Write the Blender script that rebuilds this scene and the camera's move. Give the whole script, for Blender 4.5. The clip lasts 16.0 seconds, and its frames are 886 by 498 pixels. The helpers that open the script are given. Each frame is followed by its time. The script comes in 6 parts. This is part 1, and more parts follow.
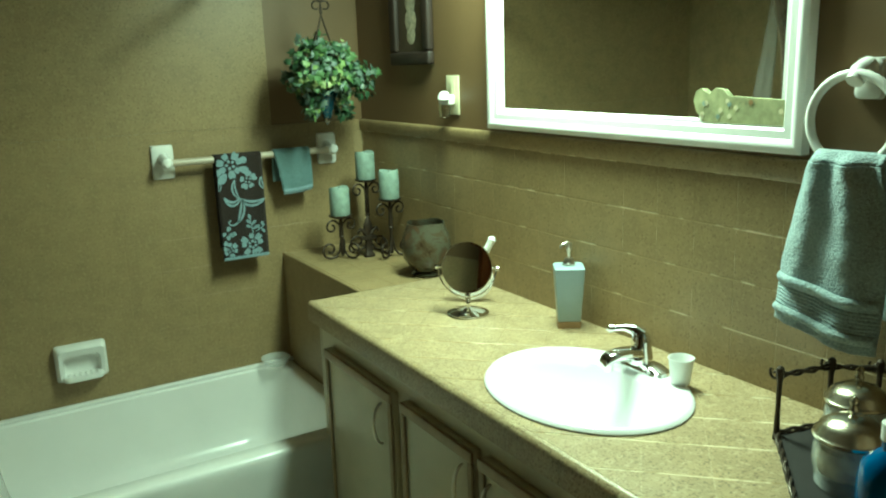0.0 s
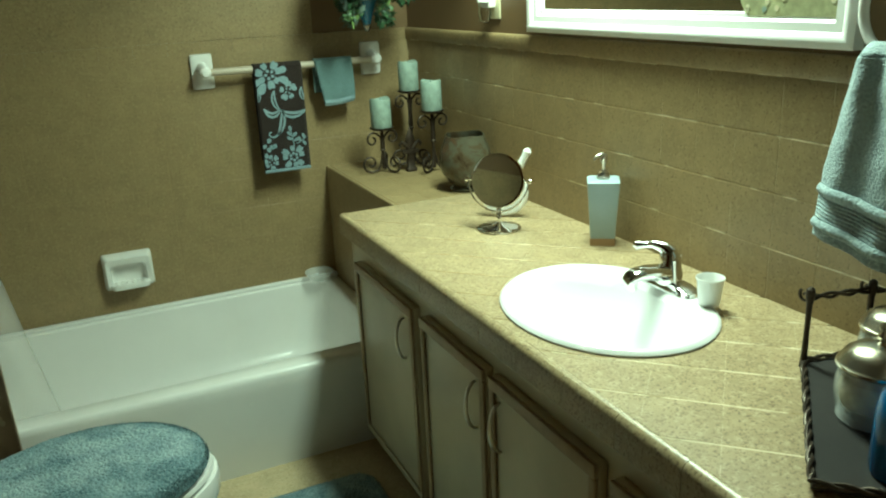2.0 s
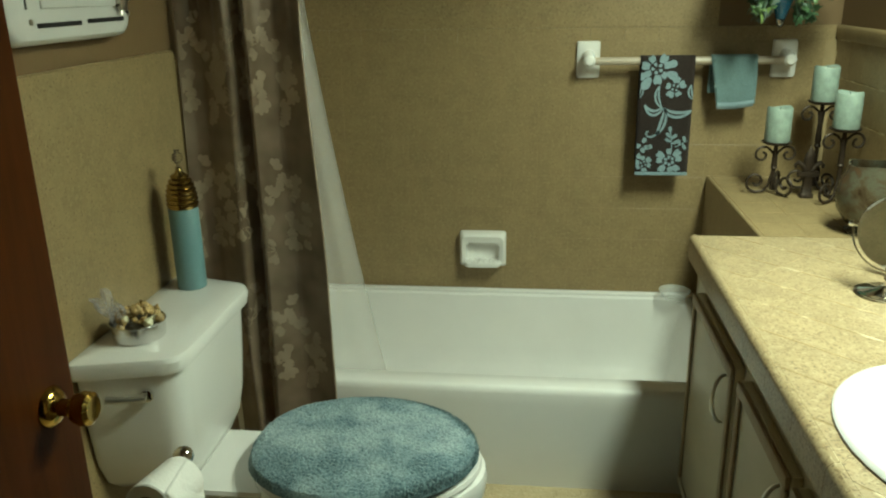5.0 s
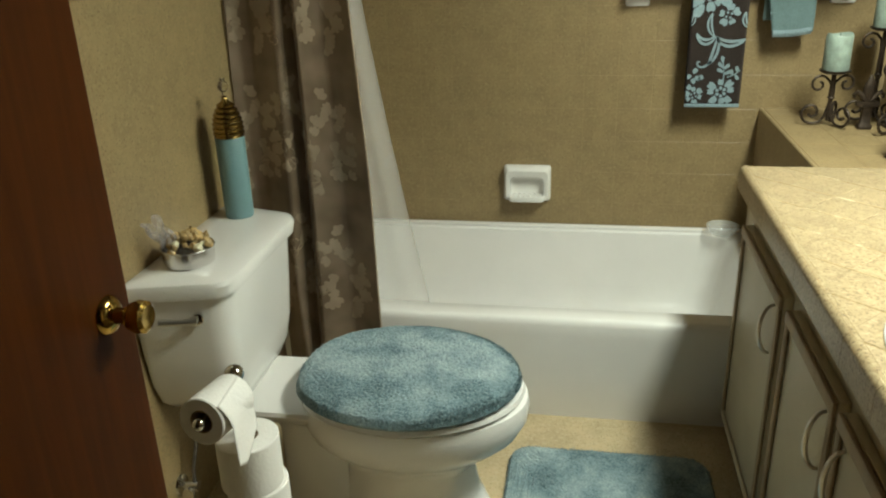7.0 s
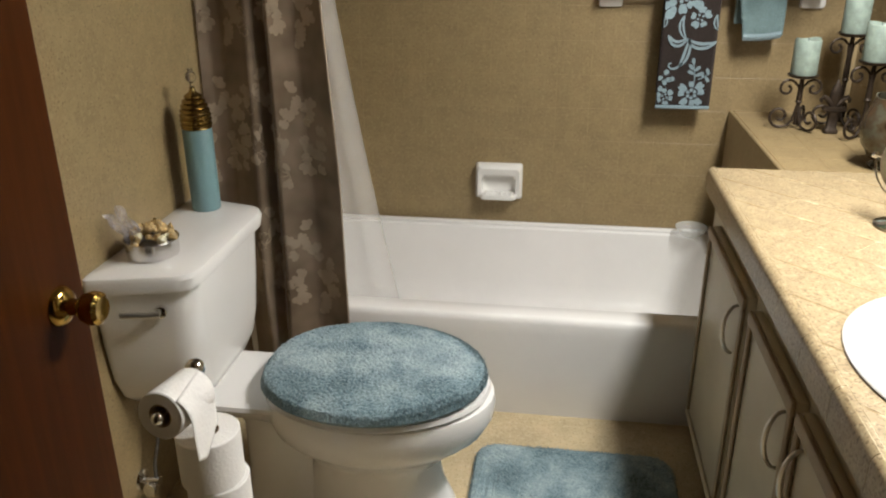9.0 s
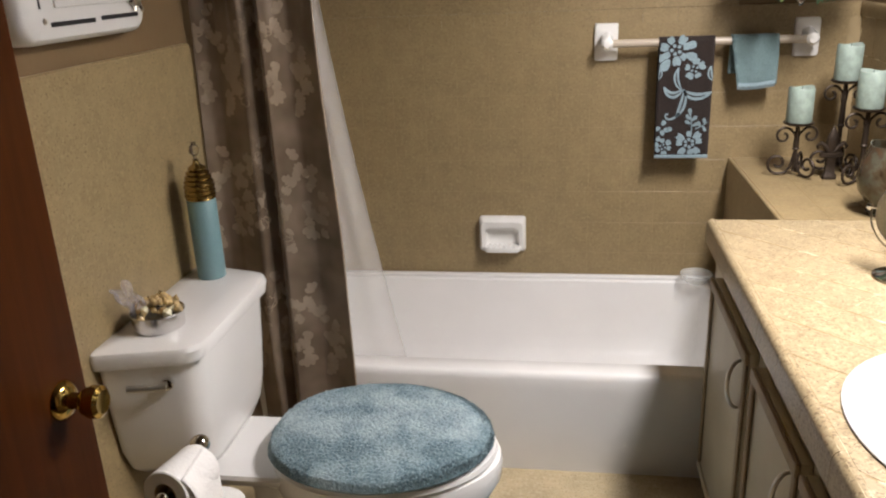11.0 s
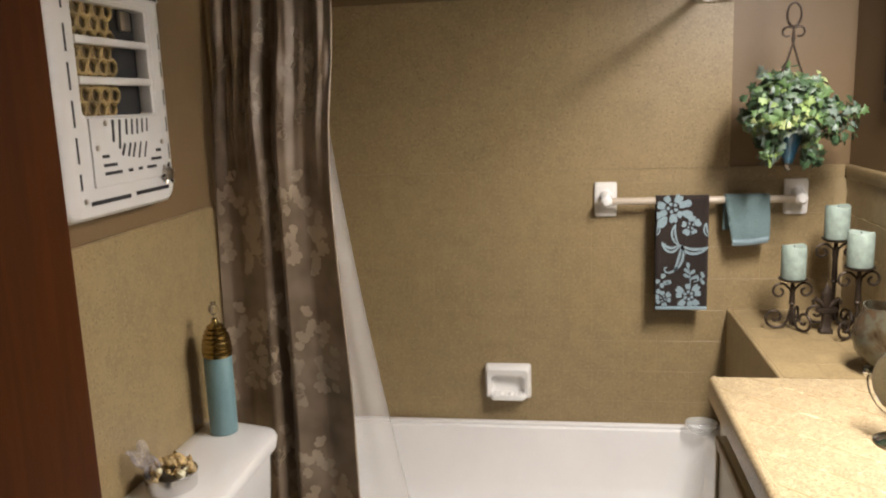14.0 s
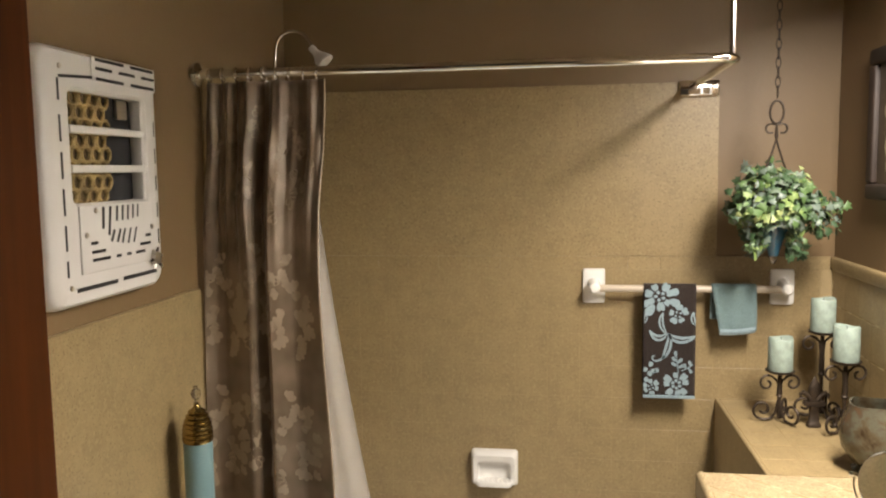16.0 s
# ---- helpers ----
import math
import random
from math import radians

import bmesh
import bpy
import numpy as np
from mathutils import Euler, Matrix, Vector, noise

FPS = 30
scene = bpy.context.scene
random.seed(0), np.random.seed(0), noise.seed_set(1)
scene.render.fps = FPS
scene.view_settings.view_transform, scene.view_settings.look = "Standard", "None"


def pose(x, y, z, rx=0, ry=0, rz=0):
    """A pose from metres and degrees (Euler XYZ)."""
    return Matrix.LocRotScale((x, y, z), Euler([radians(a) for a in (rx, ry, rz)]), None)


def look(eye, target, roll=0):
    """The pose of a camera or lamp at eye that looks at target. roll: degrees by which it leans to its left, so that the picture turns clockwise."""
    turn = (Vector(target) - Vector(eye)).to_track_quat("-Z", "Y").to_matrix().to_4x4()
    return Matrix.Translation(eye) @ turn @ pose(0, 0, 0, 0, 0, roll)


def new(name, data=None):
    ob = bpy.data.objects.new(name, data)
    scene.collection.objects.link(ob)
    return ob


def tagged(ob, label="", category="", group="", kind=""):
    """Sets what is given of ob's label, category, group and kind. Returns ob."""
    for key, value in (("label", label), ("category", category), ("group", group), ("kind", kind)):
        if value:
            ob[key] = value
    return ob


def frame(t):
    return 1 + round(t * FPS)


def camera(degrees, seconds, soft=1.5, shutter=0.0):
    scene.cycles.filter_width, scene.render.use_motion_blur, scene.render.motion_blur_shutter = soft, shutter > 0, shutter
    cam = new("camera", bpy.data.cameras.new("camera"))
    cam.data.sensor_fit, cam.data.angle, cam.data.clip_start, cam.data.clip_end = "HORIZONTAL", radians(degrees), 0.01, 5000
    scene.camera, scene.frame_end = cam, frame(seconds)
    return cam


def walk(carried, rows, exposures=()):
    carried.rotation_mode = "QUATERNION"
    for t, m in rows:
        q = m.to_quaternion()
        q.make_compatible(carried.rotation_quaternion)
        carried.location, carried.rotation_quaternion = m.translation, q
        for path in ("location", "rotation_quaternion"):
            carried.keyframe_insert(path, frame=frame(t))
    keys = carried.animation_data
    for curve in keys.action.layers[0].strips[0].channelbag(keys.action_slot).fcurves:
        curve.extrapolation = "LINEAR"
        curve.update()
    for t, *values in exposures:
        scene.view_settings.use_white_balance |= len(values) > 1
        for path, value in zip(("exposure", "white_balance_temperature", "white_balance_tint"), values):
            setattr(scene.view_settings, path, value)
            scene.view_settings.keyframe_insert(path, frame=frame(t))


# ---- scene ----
cam = camera(58.3, 16.0, soft=2.1)
PATH = [
    (0, (0.647, -2.955, 1.467), (1.648, -1.283, 1.014), -1.9),
    (0.5, (0.66, -2.95, 1.45), (1.614, -1.267, 0.946), -2.2),
    (1, (0.701, -2.95, 1.434), (1.615, -1.263, 0.871), -2.4),
    (1.5, (0.751, -2.968, 1.423), (1.587, -1.251, 0.829), -2.7),
    (2, (0.817, -2.956, 1.409), (1.602, -1.228, 0.78), -2.7),
    (2.5, (0.887, -2.884, 1.401), (1.59, -1.123, 0.766), -1.8),
    (3, (0.944, -2.822, 1.398), (1.517, -1.024, 0.737), -3.2),
    (3.5, (1.017, -2.781, 1.398), (1.407, -0.94, 0.721), -0.5),
    (4, (1.062, -2.76, 1.398), (1.267, -0.896, 0.7), -0.3),
    (4.5, (1.077, -2.765, 1.404), (1.044, -0.875, 0.75), -0.7),
    (5, (1.089, -2.772, 1.397), (0.862, -0.886, 0.771), -1.0),
    (7.5, (1.086, -2.785, 1.357), (0.756, -0.974, 0.576), -2.0),
    (8, (1.094, -2.787, 1.354), (0.797, -0.974, 0.562), -1.4),
    (8.5, (1.099, -2.781, 1.353), (0.809, -0.969, 0.558), -1.2),
    (9, (1.102, -2.776, 1.357), (0.834, -0.946, 0.596), -0.3),
    (9.2, (1.1, -2.781, 1.362), (0.82, -0.944, 0.622), -0.6),
    (11.3, (1.131, -2.769, 1.415), (0.836, -0.894, 0.784), -2.9),
    (11.5, (1.118, -2.768, 1.416), (0.827, -0.88, 0.824), -3.2),
    (12, (1.122, -2.781, 1.437), (0.816, -0.879, 0.901), -2.8),
    (12.5, (1.12, -2.797, 1.46), (0.825, -0.883, 0.958), -2.4),
    (13, (1.12, -2.808, 1.481), (0.827, -0.883, 1.027), -2.6),
    (13.5, (1.118, -2.82, 1.5), (0.838, -0.879, 1.105), -2.0),
    (14, (1.121, -2.821, 1.518), (0.814, -0.879, 1.151), -2.1),
    (14.5, (1.129, -2.815, 1.534), (0.816, -0.872, 1.182), -2.5),
    (15, (1.132, -2.812, 1.546), (0.842, -0.859, 1.227), -1.5),
    (15.5, (1.137, -2.816, 1.56), (0.84, -0.854, 1.306), -1.4),
    (16, (1.141, -2.82, 1.569), (0.849, -0.851, 1.372), -0.8),
]
EXPOSURES = [(0.0, -0.61, 5400, -50), (1.5, -0.70, 5465, -42), (3.0, -0.77, 5530, -35), (3.5, -0.83, 5560, -32), (4.5, -0.80, 5860, -27), (5.0, -0.66, 6000, -27), (7.5, -0.42, 6000, -3), (9.0, -0.34, 5900, 9), (11.5, -0.28, 5850, 16), (14.0, -0.18, 6100, 15), (16.0, 0.01, 6500, 13)]
walk(cam, [(t, look(eye, target, roll)) for t, eye, target, roll in PATH], EXPOSURES)

import itertools

# ---- plan: the room's main planes ----
XL, XR = 0.15, 2.05          # toilet wall, mirror wall
YE = -2.80                   # entry wall, room side
CEIL = 2.40
CT = 0.765                   # counter top
RIM = 0.32                   # tub rim
CAP = 1.262                  # top of the wall tile

# ---- light ----
world = bpy.data.worlds.new("world")
world.use_nodes = True
scene.world = world
world.node_tree.nodes["Background"].inputs[0].default_value = (0.9, 0.75, 0.6, 1)
world.node_tree.nodes["Background"].inputs[1].default_value = 0.002
LIGHT = (1.90, -1.32, 2.10)
for dy in (-0.26, 0.0, 0.26):
    lamp = bpy.data.lights.new("bulb_light", 'AREA')
    lamp.shape, lamp.size, lamp.energy, lamp.color = 'DISK', 0.24, 26.8, (1.0, 0.915, 0.79)
    new("bulb_light", lamp).matrix_basis = look((LIGHT[0], LIGHT[1] + dy, LIGHT[2] - 0.02), (LIGHT[0] + 0.20, LIGHT[1] + dy - 0.02, LIGHT[2] - 1.0))


# ---- materials ----
def nodes_of(name):
    m = bpy.data.materials.new(name)
    m.use_nodes = True
    nt = m.node_tree
    return m, nt, nt.nodes["Principled BSDF"]


def ramp(nt, fac, stops):
    r = nt.nodes.new("ShaderNodeValToRGB")
    while len(r.color_ramp.elements) < len(stops):
        r.color_ramp.elements.new(0.5)
    for e, (p, c) in zip(r.color_ramp.elements, stops):
        e.position, e.color = p, (*c, 1)
    nt.links.new(fac, r.inputs[0])
    return r.outputs[0]


def noise_node(nt, scale, detail=3.0, rough=0.5, coord="Object", distort=0.0):
    tc = nt.nodes.new("ShaderNodeTexCoord")
    n = nt.nodes.new("ShaderNodeTexNoise")
    n.inputs["Scale"].default_value, n.inputs["Detail"].default_value = scale, detail
    n.inputs["Roughness"].default_value, n.inputs["Distortion"].default_value = rough, distort
    if coord == "World":
        g = nt.nodes.new("ShaderNodeNewGeometry")
        nt.links.new(g.outputs["Position"], n.inputs["Vector"])
    else:
        nt.links.new(tc.outputs[coord], n.inputs["Vector"])
    return n.outputs["Fac"]


def mix(nt, fac, a, b, mode='MIX'):
    m = nt.nodes.new("ShaderNodeMix")
    m.data_type, m.blend_type = 'RGBA', mode
    for sock, v in ((m.inputs[0], fac), (m.inputs[6], a), (m.inputs[7], b)):
        if isinstance(v, bpy.types.NodeSocket):
            nt.links.new(v, sock)
        else:
            sock.default_value = v if isinstance(v, (int, float)) else (*v, 1)
    return m.outputs[2]


def bump(nt, bsdf, height, strength, distance=0.002):
    b = nt.nodes.new("ShaderNodeBump")
    b.inputs["Strength"].default_value, b.inputs["Distance"].default_value = strength, distance
    nt.links.new(height, b.inputs["Height"])
    nt.links.new(b.outputs[0], bsdf.inputs["Normal"])


def plain(name, color, rough=0.5, metal=0.0, vary=0.12, scale=6.0, grain=0.0, grain_scale=200.0, coat=0.0, coord="Object"):
    m, nt, b = nodes_of(name)
    dark = tuple(c * (1 - vary) for c in color)
    light = tuple(min(1, c * (1 + vary)) for c in color)
    n = noise_node(nt, scale, 4, 0.6, coord)
    nt.links.new(ramp(nt, n, [(0.3, dark), (0.7, light)]), b.inputs["Base Color"])
    b.inputs["Roughness"].default_value, b.inputs["Metallic"].default_value = rough, metal
    b.inputs["Coat Weight"].default_value = coat
    if grain:
        bump(nt, b, noise_node(nt, grain_scale, 2, 0.5, coord), grain)
    return m


def speckled(name, base, dark, light, rough=0.45, size=1.0, dots=0.34):
    """Stone-fleck paint: a tan ground with fine dark and pale grains and faint large patches."""
    m, nt, b = nodes_of(name)
    big = noise_node(nt, 2.2, 3, 0.6, "World")
    fine = noise_node(nt, 250 / size, 2, 0.6, "World")
    mid = noise_node(nt, 110 / size, 3, 0.7, "World")
    ground = ramp(nt, big, [(0.3, tuple(c * 0.90 for c in base)), (0.7, tuple(c * 1.08 for c in base))])
    blot = noise_node(nt, 19 / size, 4, 0.7, "World")
    ground = mix(nt, 0.5, ground, ramp(nt, blot, [(0.33, tuple(c * 0.74 for c in base)), (0.67, tuple(c * 1.26 for c in base))]))
    pale = mix(nt, ramp(nt, mid, [(0.50, (0, 0, 0)), (0.68, (1, 1, 1))]), ground, light)
    spots = mix(nt, ramp(nt, fine, [(dots, (1, 1, 1)), (dots + 0.09, (0, 0, 0))]), pale, dark)
    nt.links.new(spots, b.inputs["Base Color"])
    b.inputs["Roughness"].default_value = rough
    bump(nt, b, fine, 0.25, 0.001)
    return m


SPECK = speckled("stone_fleck_paint", (0.262, 0.194, 0.096), (0.160, 0.113, 0.052), (0.315, 0.238, 0.123), 0.42, 1.35, 0.315)
SPECK_TOP = speckled("stone_fleck_counter", (0.350, 0.272, 0.156), (0.190, 0.137, 0.072), (0.46, 0.372, 0.234), 0.34, 1.35, 0.37)
GROUT = plain("painted_grout", (0.325, 0.25, 0.138), 0.25, vary=0.1, scale=20)
GROUT_TOP, nt, b = nodes_of("counter_grout")          # joints painted over, with bare grout and bright glints put in as pale colour
here = nt.nodes.new("ShaderNodeSeparateXYZ")           # lamp glints on the near counter, put in as more pale joint
nt.links.new(nt.nodes.new("ShaderNodeNewGeometry").outputs["Position"], here.inputs[0])
glint_side = nt.nodes.new("ShaderNodeMapRange")
glint_side.inputs["From Min"].default_value, glint_side.inputs["From Max"].default_value = -1.70, -2.00
glint_side.inputs["To Min"].default_value, glint_side.inputs["To Max"].default_value = -0.13, 0.0
nt.links.new(here.outputs["Y"], glint_side.inputs["Value"])
glint_mask = nt.nodes.new("ShaderNodeMath")
nt.links.new(noise_node(nt, 13, 3, 0.6, "World"), glint_mask.inputs[0])
nt.links.new(glint_side.outputs["Result"], glint_mask.inputs[1])
nt.links.new(ramp(nt, glint_mask.outputs[0], [(0.38, (0.33, 0.255, 0.145)), (0.50, (0.74, 0.65, 0.46))]), b.inputs["Base Color"])
b.inputs["Roughness"].default_value = 0.14
PAINT = plain("brown_wall_paint", (0.158, 0.103, 0.048), 0.5, vary=0.06, scale=1.5, grain=0.25, grain_scale=90, coord="World")
# ceiling colour darkened so less light bounces onto the upper walls
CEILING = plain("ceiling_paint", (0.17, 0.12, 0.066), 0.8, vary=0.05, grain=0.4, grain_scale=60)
SINKWHITE = plain("sink_porcelain", (0.89, 0.895, 0.90), 0.12, vary=0.01, scale=3, coat=0.3)
PORCELAIN = plain("white_porcelain", (0.80, 0.79, 0.77), 0.12, vary=0.015, scale=3, coat=0.3)
TUBWHITE = plain("tub_enamel", (0.78, 0.77, 0.75), 0.22, vary=0.03, scale=4)
CERAMIC = plain("white_glazed_ceramic", (0.82, 0.81, 0.78), 0.15, vary=0.02)
SHINYWHITE = plain("white_gloss_frame", (0.86, 0.86, 0.84), 0.3, vary=0.02)
CREAM = plain("cream_cabinet_paint", (0.53, 0.475, 0.35), 0.42, vary=0.08, scale=5)
WEAR = plain("worn_tan_edge", (0.34, 0.26, 0.16), 0.55, vary=0.18, scale=14)
CHROME = plain("chrome", (0.82, 0.82, 0.82), 0.08, 1.0, vary=0.02)
NICKEL = plain("brushed_nickel", (0.62, 0.58, 0.52), 0.28, 1.0, vary=0.05)
SILVER = plain("antiqued_silver", (0.60, 0.55, 0.44), 0.24, 1.0, vary=0.12, scale=25)
BRASS = plain("polished_brass", (0.46, 0.31, 0.08), 0.14, 1.0, vary=0.06)
GOLD = plain("antique_gold", (0.34, 0.245, 0.085), 0.26, 1.0, vary=0.2, scale=30)
IRON = plain("bronzed_iron", (0.045, 0.032, 0.022), 0.5, 0.6, vary=0.4, scale=60, grain=0.3)
BLACKWOOD = plain("black_tray_lacquer", (0.016, 0.013, 0.012), 0.9, vary=0.2, scale=10)
DARKFRAME = plain("dark_brown_frame", (0.022, 0.013, 0.009), 0.6, vary=0.3, scale=12)
VINYL = speckled("cream_vinyl_floor", (0.45, 0.365, 0.22), (0.31, 0.24, 0.13), (0.52, 0.44, 0.29), 0.4, 1.6)
AQUA = plain("aqua_ceramic", (0.15, 0.25, 0.27), 0.4, vary=0.05, scale=8)
AQUA2 = plain("pale_aqua_resin", (0.33, 0.41, 0.44), 0.35, vary=0.08, scale=10)
TANBASE = plain("tan_resin_base", (0.30, 0.19, 0.09), 0.4, vary=0.1)
PAPER = plain("toilet_paper", (0.83, 0.81, 0.78), 0.9, vary=0.02, grain=0.5, grain_scale=160)
CARD = plain("cardboard_core", (0.30, 0.22, 0.14), 0.9)
DARK = plain("dark_void", (0.012, 0.012, 0.014), 0.5)
SOIL = plain("blue_glass_beads", (0.03, 0.10, 0.16), 0.1, vary=0.3, scale=80)
SHELL = plain("sea_shells", (0.42, 0.30, 0.13), 0.4, vary=0.6, scale=45)
HONEY = plain("ceramic_heater_core", (0.30, 0.215, 0.085), 0.6, vary=0.55, scale=22)
PLASTIC = plain("white_plastic", (0.70, 0.69, 0.67), 0.35, vary=0.02)
IVORY = plain("ivory_plastic", (0.66, 0.62, 0.42), 0.4, vary=0.03)
PATINA, nt, b = nodes_of("green_brown_mosaic")         # smoky glass with grey-green, teal and rust patches
nt.links.new(ramp(nt, noise_node(nt, 11, 4, 0.65, "Object", 0.6), [(0.32, (0.034, 0.020, 0.010)), (0.42, (0.075, 0.058, 0.033)), (0.50, (0.088, 0.085, 0.060)), (0.58, (0.070, 0.054, 0.034)), (0.70, (0.095, 0.050, 0.025))]), b.inputs["Base Color"])
b.inputs["Roughness"].default_value = 0.14
b.inputs["Transmission Weight"].default_value = 0.08
bump(nt, b, noise_node(nt, 90, 2), 0.2, 0.002)


def terry(name, color, scale=350.0, vary=0.2, patch=5.0, strength=0.9, grain=0.35):
    m, nt, b = nodes_of(name)
    big = noise_node(nt, patch, 4, 0.65)
    fine = noise_node(nt, scale, 2, 0.6)
    c = ramp(nt, big, [(0.38, tuple(v * (1 - vary) for v in color)), (0.62, tuple(v * (1 + vary) for v in color))])
    c = mix(nt, grain, c, ramp(nt, fine, [(0.3, tuple(v * 0.45 for v in color)), (0.7, tuple(min(1, v * 1.5) for v in color))]))
    nt.links.new(c, b.inputs["Base Color"])
    b.inputs["Roughness"].default_value = 0.95
    b.inputs["Sheen Weight"].default_value = 0.08
    bump(nt, b, fine, strength, 0.004)
    return m


TERRY = terry("aqua_terry", (0.315, 0.375, 0.395), 210, 0.2, 9.0, 1.0, 0.45)
TERRY2 = terry("teal_washcloth", (0.155, 0.230, 0.240))
SHAG, nt, b = nodes_of("blue_shag")                     # pile brushed two ways: broad pale and dark sweeps with ragged borders
sweep = ramp(nt, noise_node(nt, 6.5, 6, 0.66, "Object", 0.15), [(0.40, (0.050, 0.102, 0.130)), (0.46, (0.120, 0.192, 0.226)), (0.53, (0.215, 0.296, 0.328)), (0.63, (0.350, 0.432, 0.460))])
tips = ramp(nt, noise_node(nt, 210, 2, 0.6), [(0.34, (0.045, 0.085, 0.100)), (0.66, (0.42, 0.52, 0.54))])
nt.links.new(mix(nt, 0.34, sweep, tips), b.inputs["Base Color"])
b.inputs["Roughness"].default_value, b.inputs["Sheen Weight"].default_value = 0.95, 0.15
bump(nt, b, noise_node(nt, 190, 2, 0.6), 0.75, 0.005)
BROWNTERRY = terry("dark_brown_terry", (0.020, 0.012, 0.009), 300)
FLOWER = terry("pale_blue_terry", (0.25, 0.335, 0.375), 300, 0.15)

# damask curtain: a dull taupe ground in soft clouds, and the paler satin of its leaves
CURTAIN, nt, b = nodes_of("taupe_damask")
uv = nt.nodes.new("ShaderNodeUVMap")
uv.uv_map = "cloth"
cloud = nt.nodes.new("ShaderNodeTexNoise")
cloud.inputs["Scale"].default_value, cloud.inputs["Detail"].default_value = 9, 2
nt.links.new(uv.outputs[0], cloud.inputs["Vector"])
ground = ramp(nt, cloud.outputs["Fac"], [(0.36, (0.150, 0.104, 0.064)), (0.64, (0.250, 0.188, 0.132))])
nt.links.new(ground, b.inputs["Base Color"])
b.inputs["Roughness"].default_value = 0.48
b.inputs["Sheen Weight"].default_value = 0.2
bump(nt, b, noise_node(nt, 400, 2), 0.25, 0.001)

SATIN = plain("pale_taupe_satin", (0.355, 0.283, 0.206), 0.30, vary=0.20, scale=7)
# same satin with the contrast lost to sheen put into its colour
SATIN_SHEEN_FADED = plain("sheen_faded_satin", (0.250, 0.193, 0.136), 0.36, vary=0.15, scale=7)

LINER, nt, b = nodes_of("white_vinyl_liner")
b.inputs["Base Color"].default_value, b.inputs["Roughness"].default_value = (0.74, 0.72, 0.69, 1), 0.4
b.inputs["Alpha"].default_value = 0.30
bump(nt, b, noise_node(nt, 6, 3), 0.3, 0.01)

WOOD, nt, b = nodes_of("red_brown_door_veneer")
tc = nt.nodes.new("ShaderNodeTexCoord")
mp = nt.nodes.new("ShaderNodeMapping")
mp.inputs["Scale"].default_value = (9, 9, 0.5)
nt.links.new(tc.outputs["Object"], mp.inputs["Vector"])
gr = nt.nodes.new("ShaderNodeTexNoise")
gr.inputs["Scale"].default_value, gr.inputs["Detail"].default_value, gr.inputs["Distortion"].default_value = 6, 5, 0.6
nt.links.new(mp.outputs[0], gr.inputs["Vector"])
nt.links.new(ramp(nt, gr.outputs["Fac"], [(0.3, (0.026, 0.0068, 0.0010)), (0.7, (0.046, 0.0122, 0.0018))]), b.inputs["Base Color"])
b.inputs["Roughness"].default_value = 0.5
b.inputs["Specular IOR Level"].default_value = 0.05

MIRROR, nt, b = nodes_of("mirror_silver")
b.inputs["Base Color"].default_value, b.inputs["Metallic"].default_value, b.inputs["Roughness"].default_value = (0.86, 0.88, 0.86, 1), 1.0, 0.02


def glass(name, color, rough=0.03):
    m, nt, b = nodes_of(name)
    b.inputs["Base Color"].default_value, b.inputs["Roughness"].default_value = (*color, 1), rough
    b.inputs["Transmission Weight"].default_value, b.inputs["IOR"].default_value = 1.0, 1.45
    return m


GLASS = glass("clear_glass", (0.95, 0.96, 0.95))
CLEAR, nt, b = nodes_of("thin_clear_glass")
b.inputs["Base Color"].default_value, b.inputs["Roughness"].default_value, b.inputs["Alpha"].default_value = (0.80, 0.82, 0.80, 1), 0.06, 0.30
WAX = plain("pale_green_marbled_wax", (0.27, 0.335, 0.29), 0.5, vary=0.22, scale=35)
WAX.node_tree.nodes["Principled BSDF"].inputs["Subsurface Weight"].default_value = 0.15
WAX.node_tree.nodes["Principled BSDF"].inputs["Subsurface Radius"].default_value = (0.02, 0.02, 0.015)
CELLO, nt, b = nodes_of("cellophane")
b.inputs["Base Color"].default_value, b.inputs["Roughness"].default_value, b.inputs["Alpha"].default_value = (0.62, 0.60, 0.64, 1), 0.06, 0.33
CUP = plain("translucent_white_cup", (0.82, 0.82, 0.80), 0.3, vary=0.01)
BULB, nt, b = nodes_of("lit_bulb")
b.inputs["Emission Color"].default_value, b.inputs["Emission Strength"].default_value = (1, 0.82, 0.62, 1), 6.0

LEAVES = []
for k, col in enumerate([(0.035, 0.07, 0.03), (0.075, 0.135, 0.045), (0.16, 0.23, 0.07), (0.12, 0.16, 0.13), (0.30, 0.36, 0.15)]):
    LEAVES.append(plain("ivy_leaf_tone", col, 0.5, vary=0.25, scale=30))


# ---- mesh helpers ----
def finish(name, bm, mat, parent=None, label="", smooth=True, loc=None):
    me = bpy.data.meshes.new(name)
    bmesh.ops.recalc_face_normals(bm, faces=bm.faces)
    bm.to_mesh(me)
    bm.free()
    if smooth:
        me.shade_smooth()
        me.set_sharp_from_angle(angle=radians(38))
    for mt in (mat if isinstance(mat, (list, tuple)) else [mat]):
        me.materials.append(mt)
    ob = new(name, me)
    if parent:
        ob.parent = parent
    if loc:
        ob.location = loc
    if label:
        ob["label"] = label
    return ob


def part(name, bm, material, parent, label=""):
    return finish(name, bm, material, parent, label)


def thing(name, loc, label, category, group="", turn=0.0):
    e = new(name)
    e.empty_display_size = 0.05
    e.matrix_basis = pose(*loc, 0, 0, turn)
    return tagged(e, label, category, group)


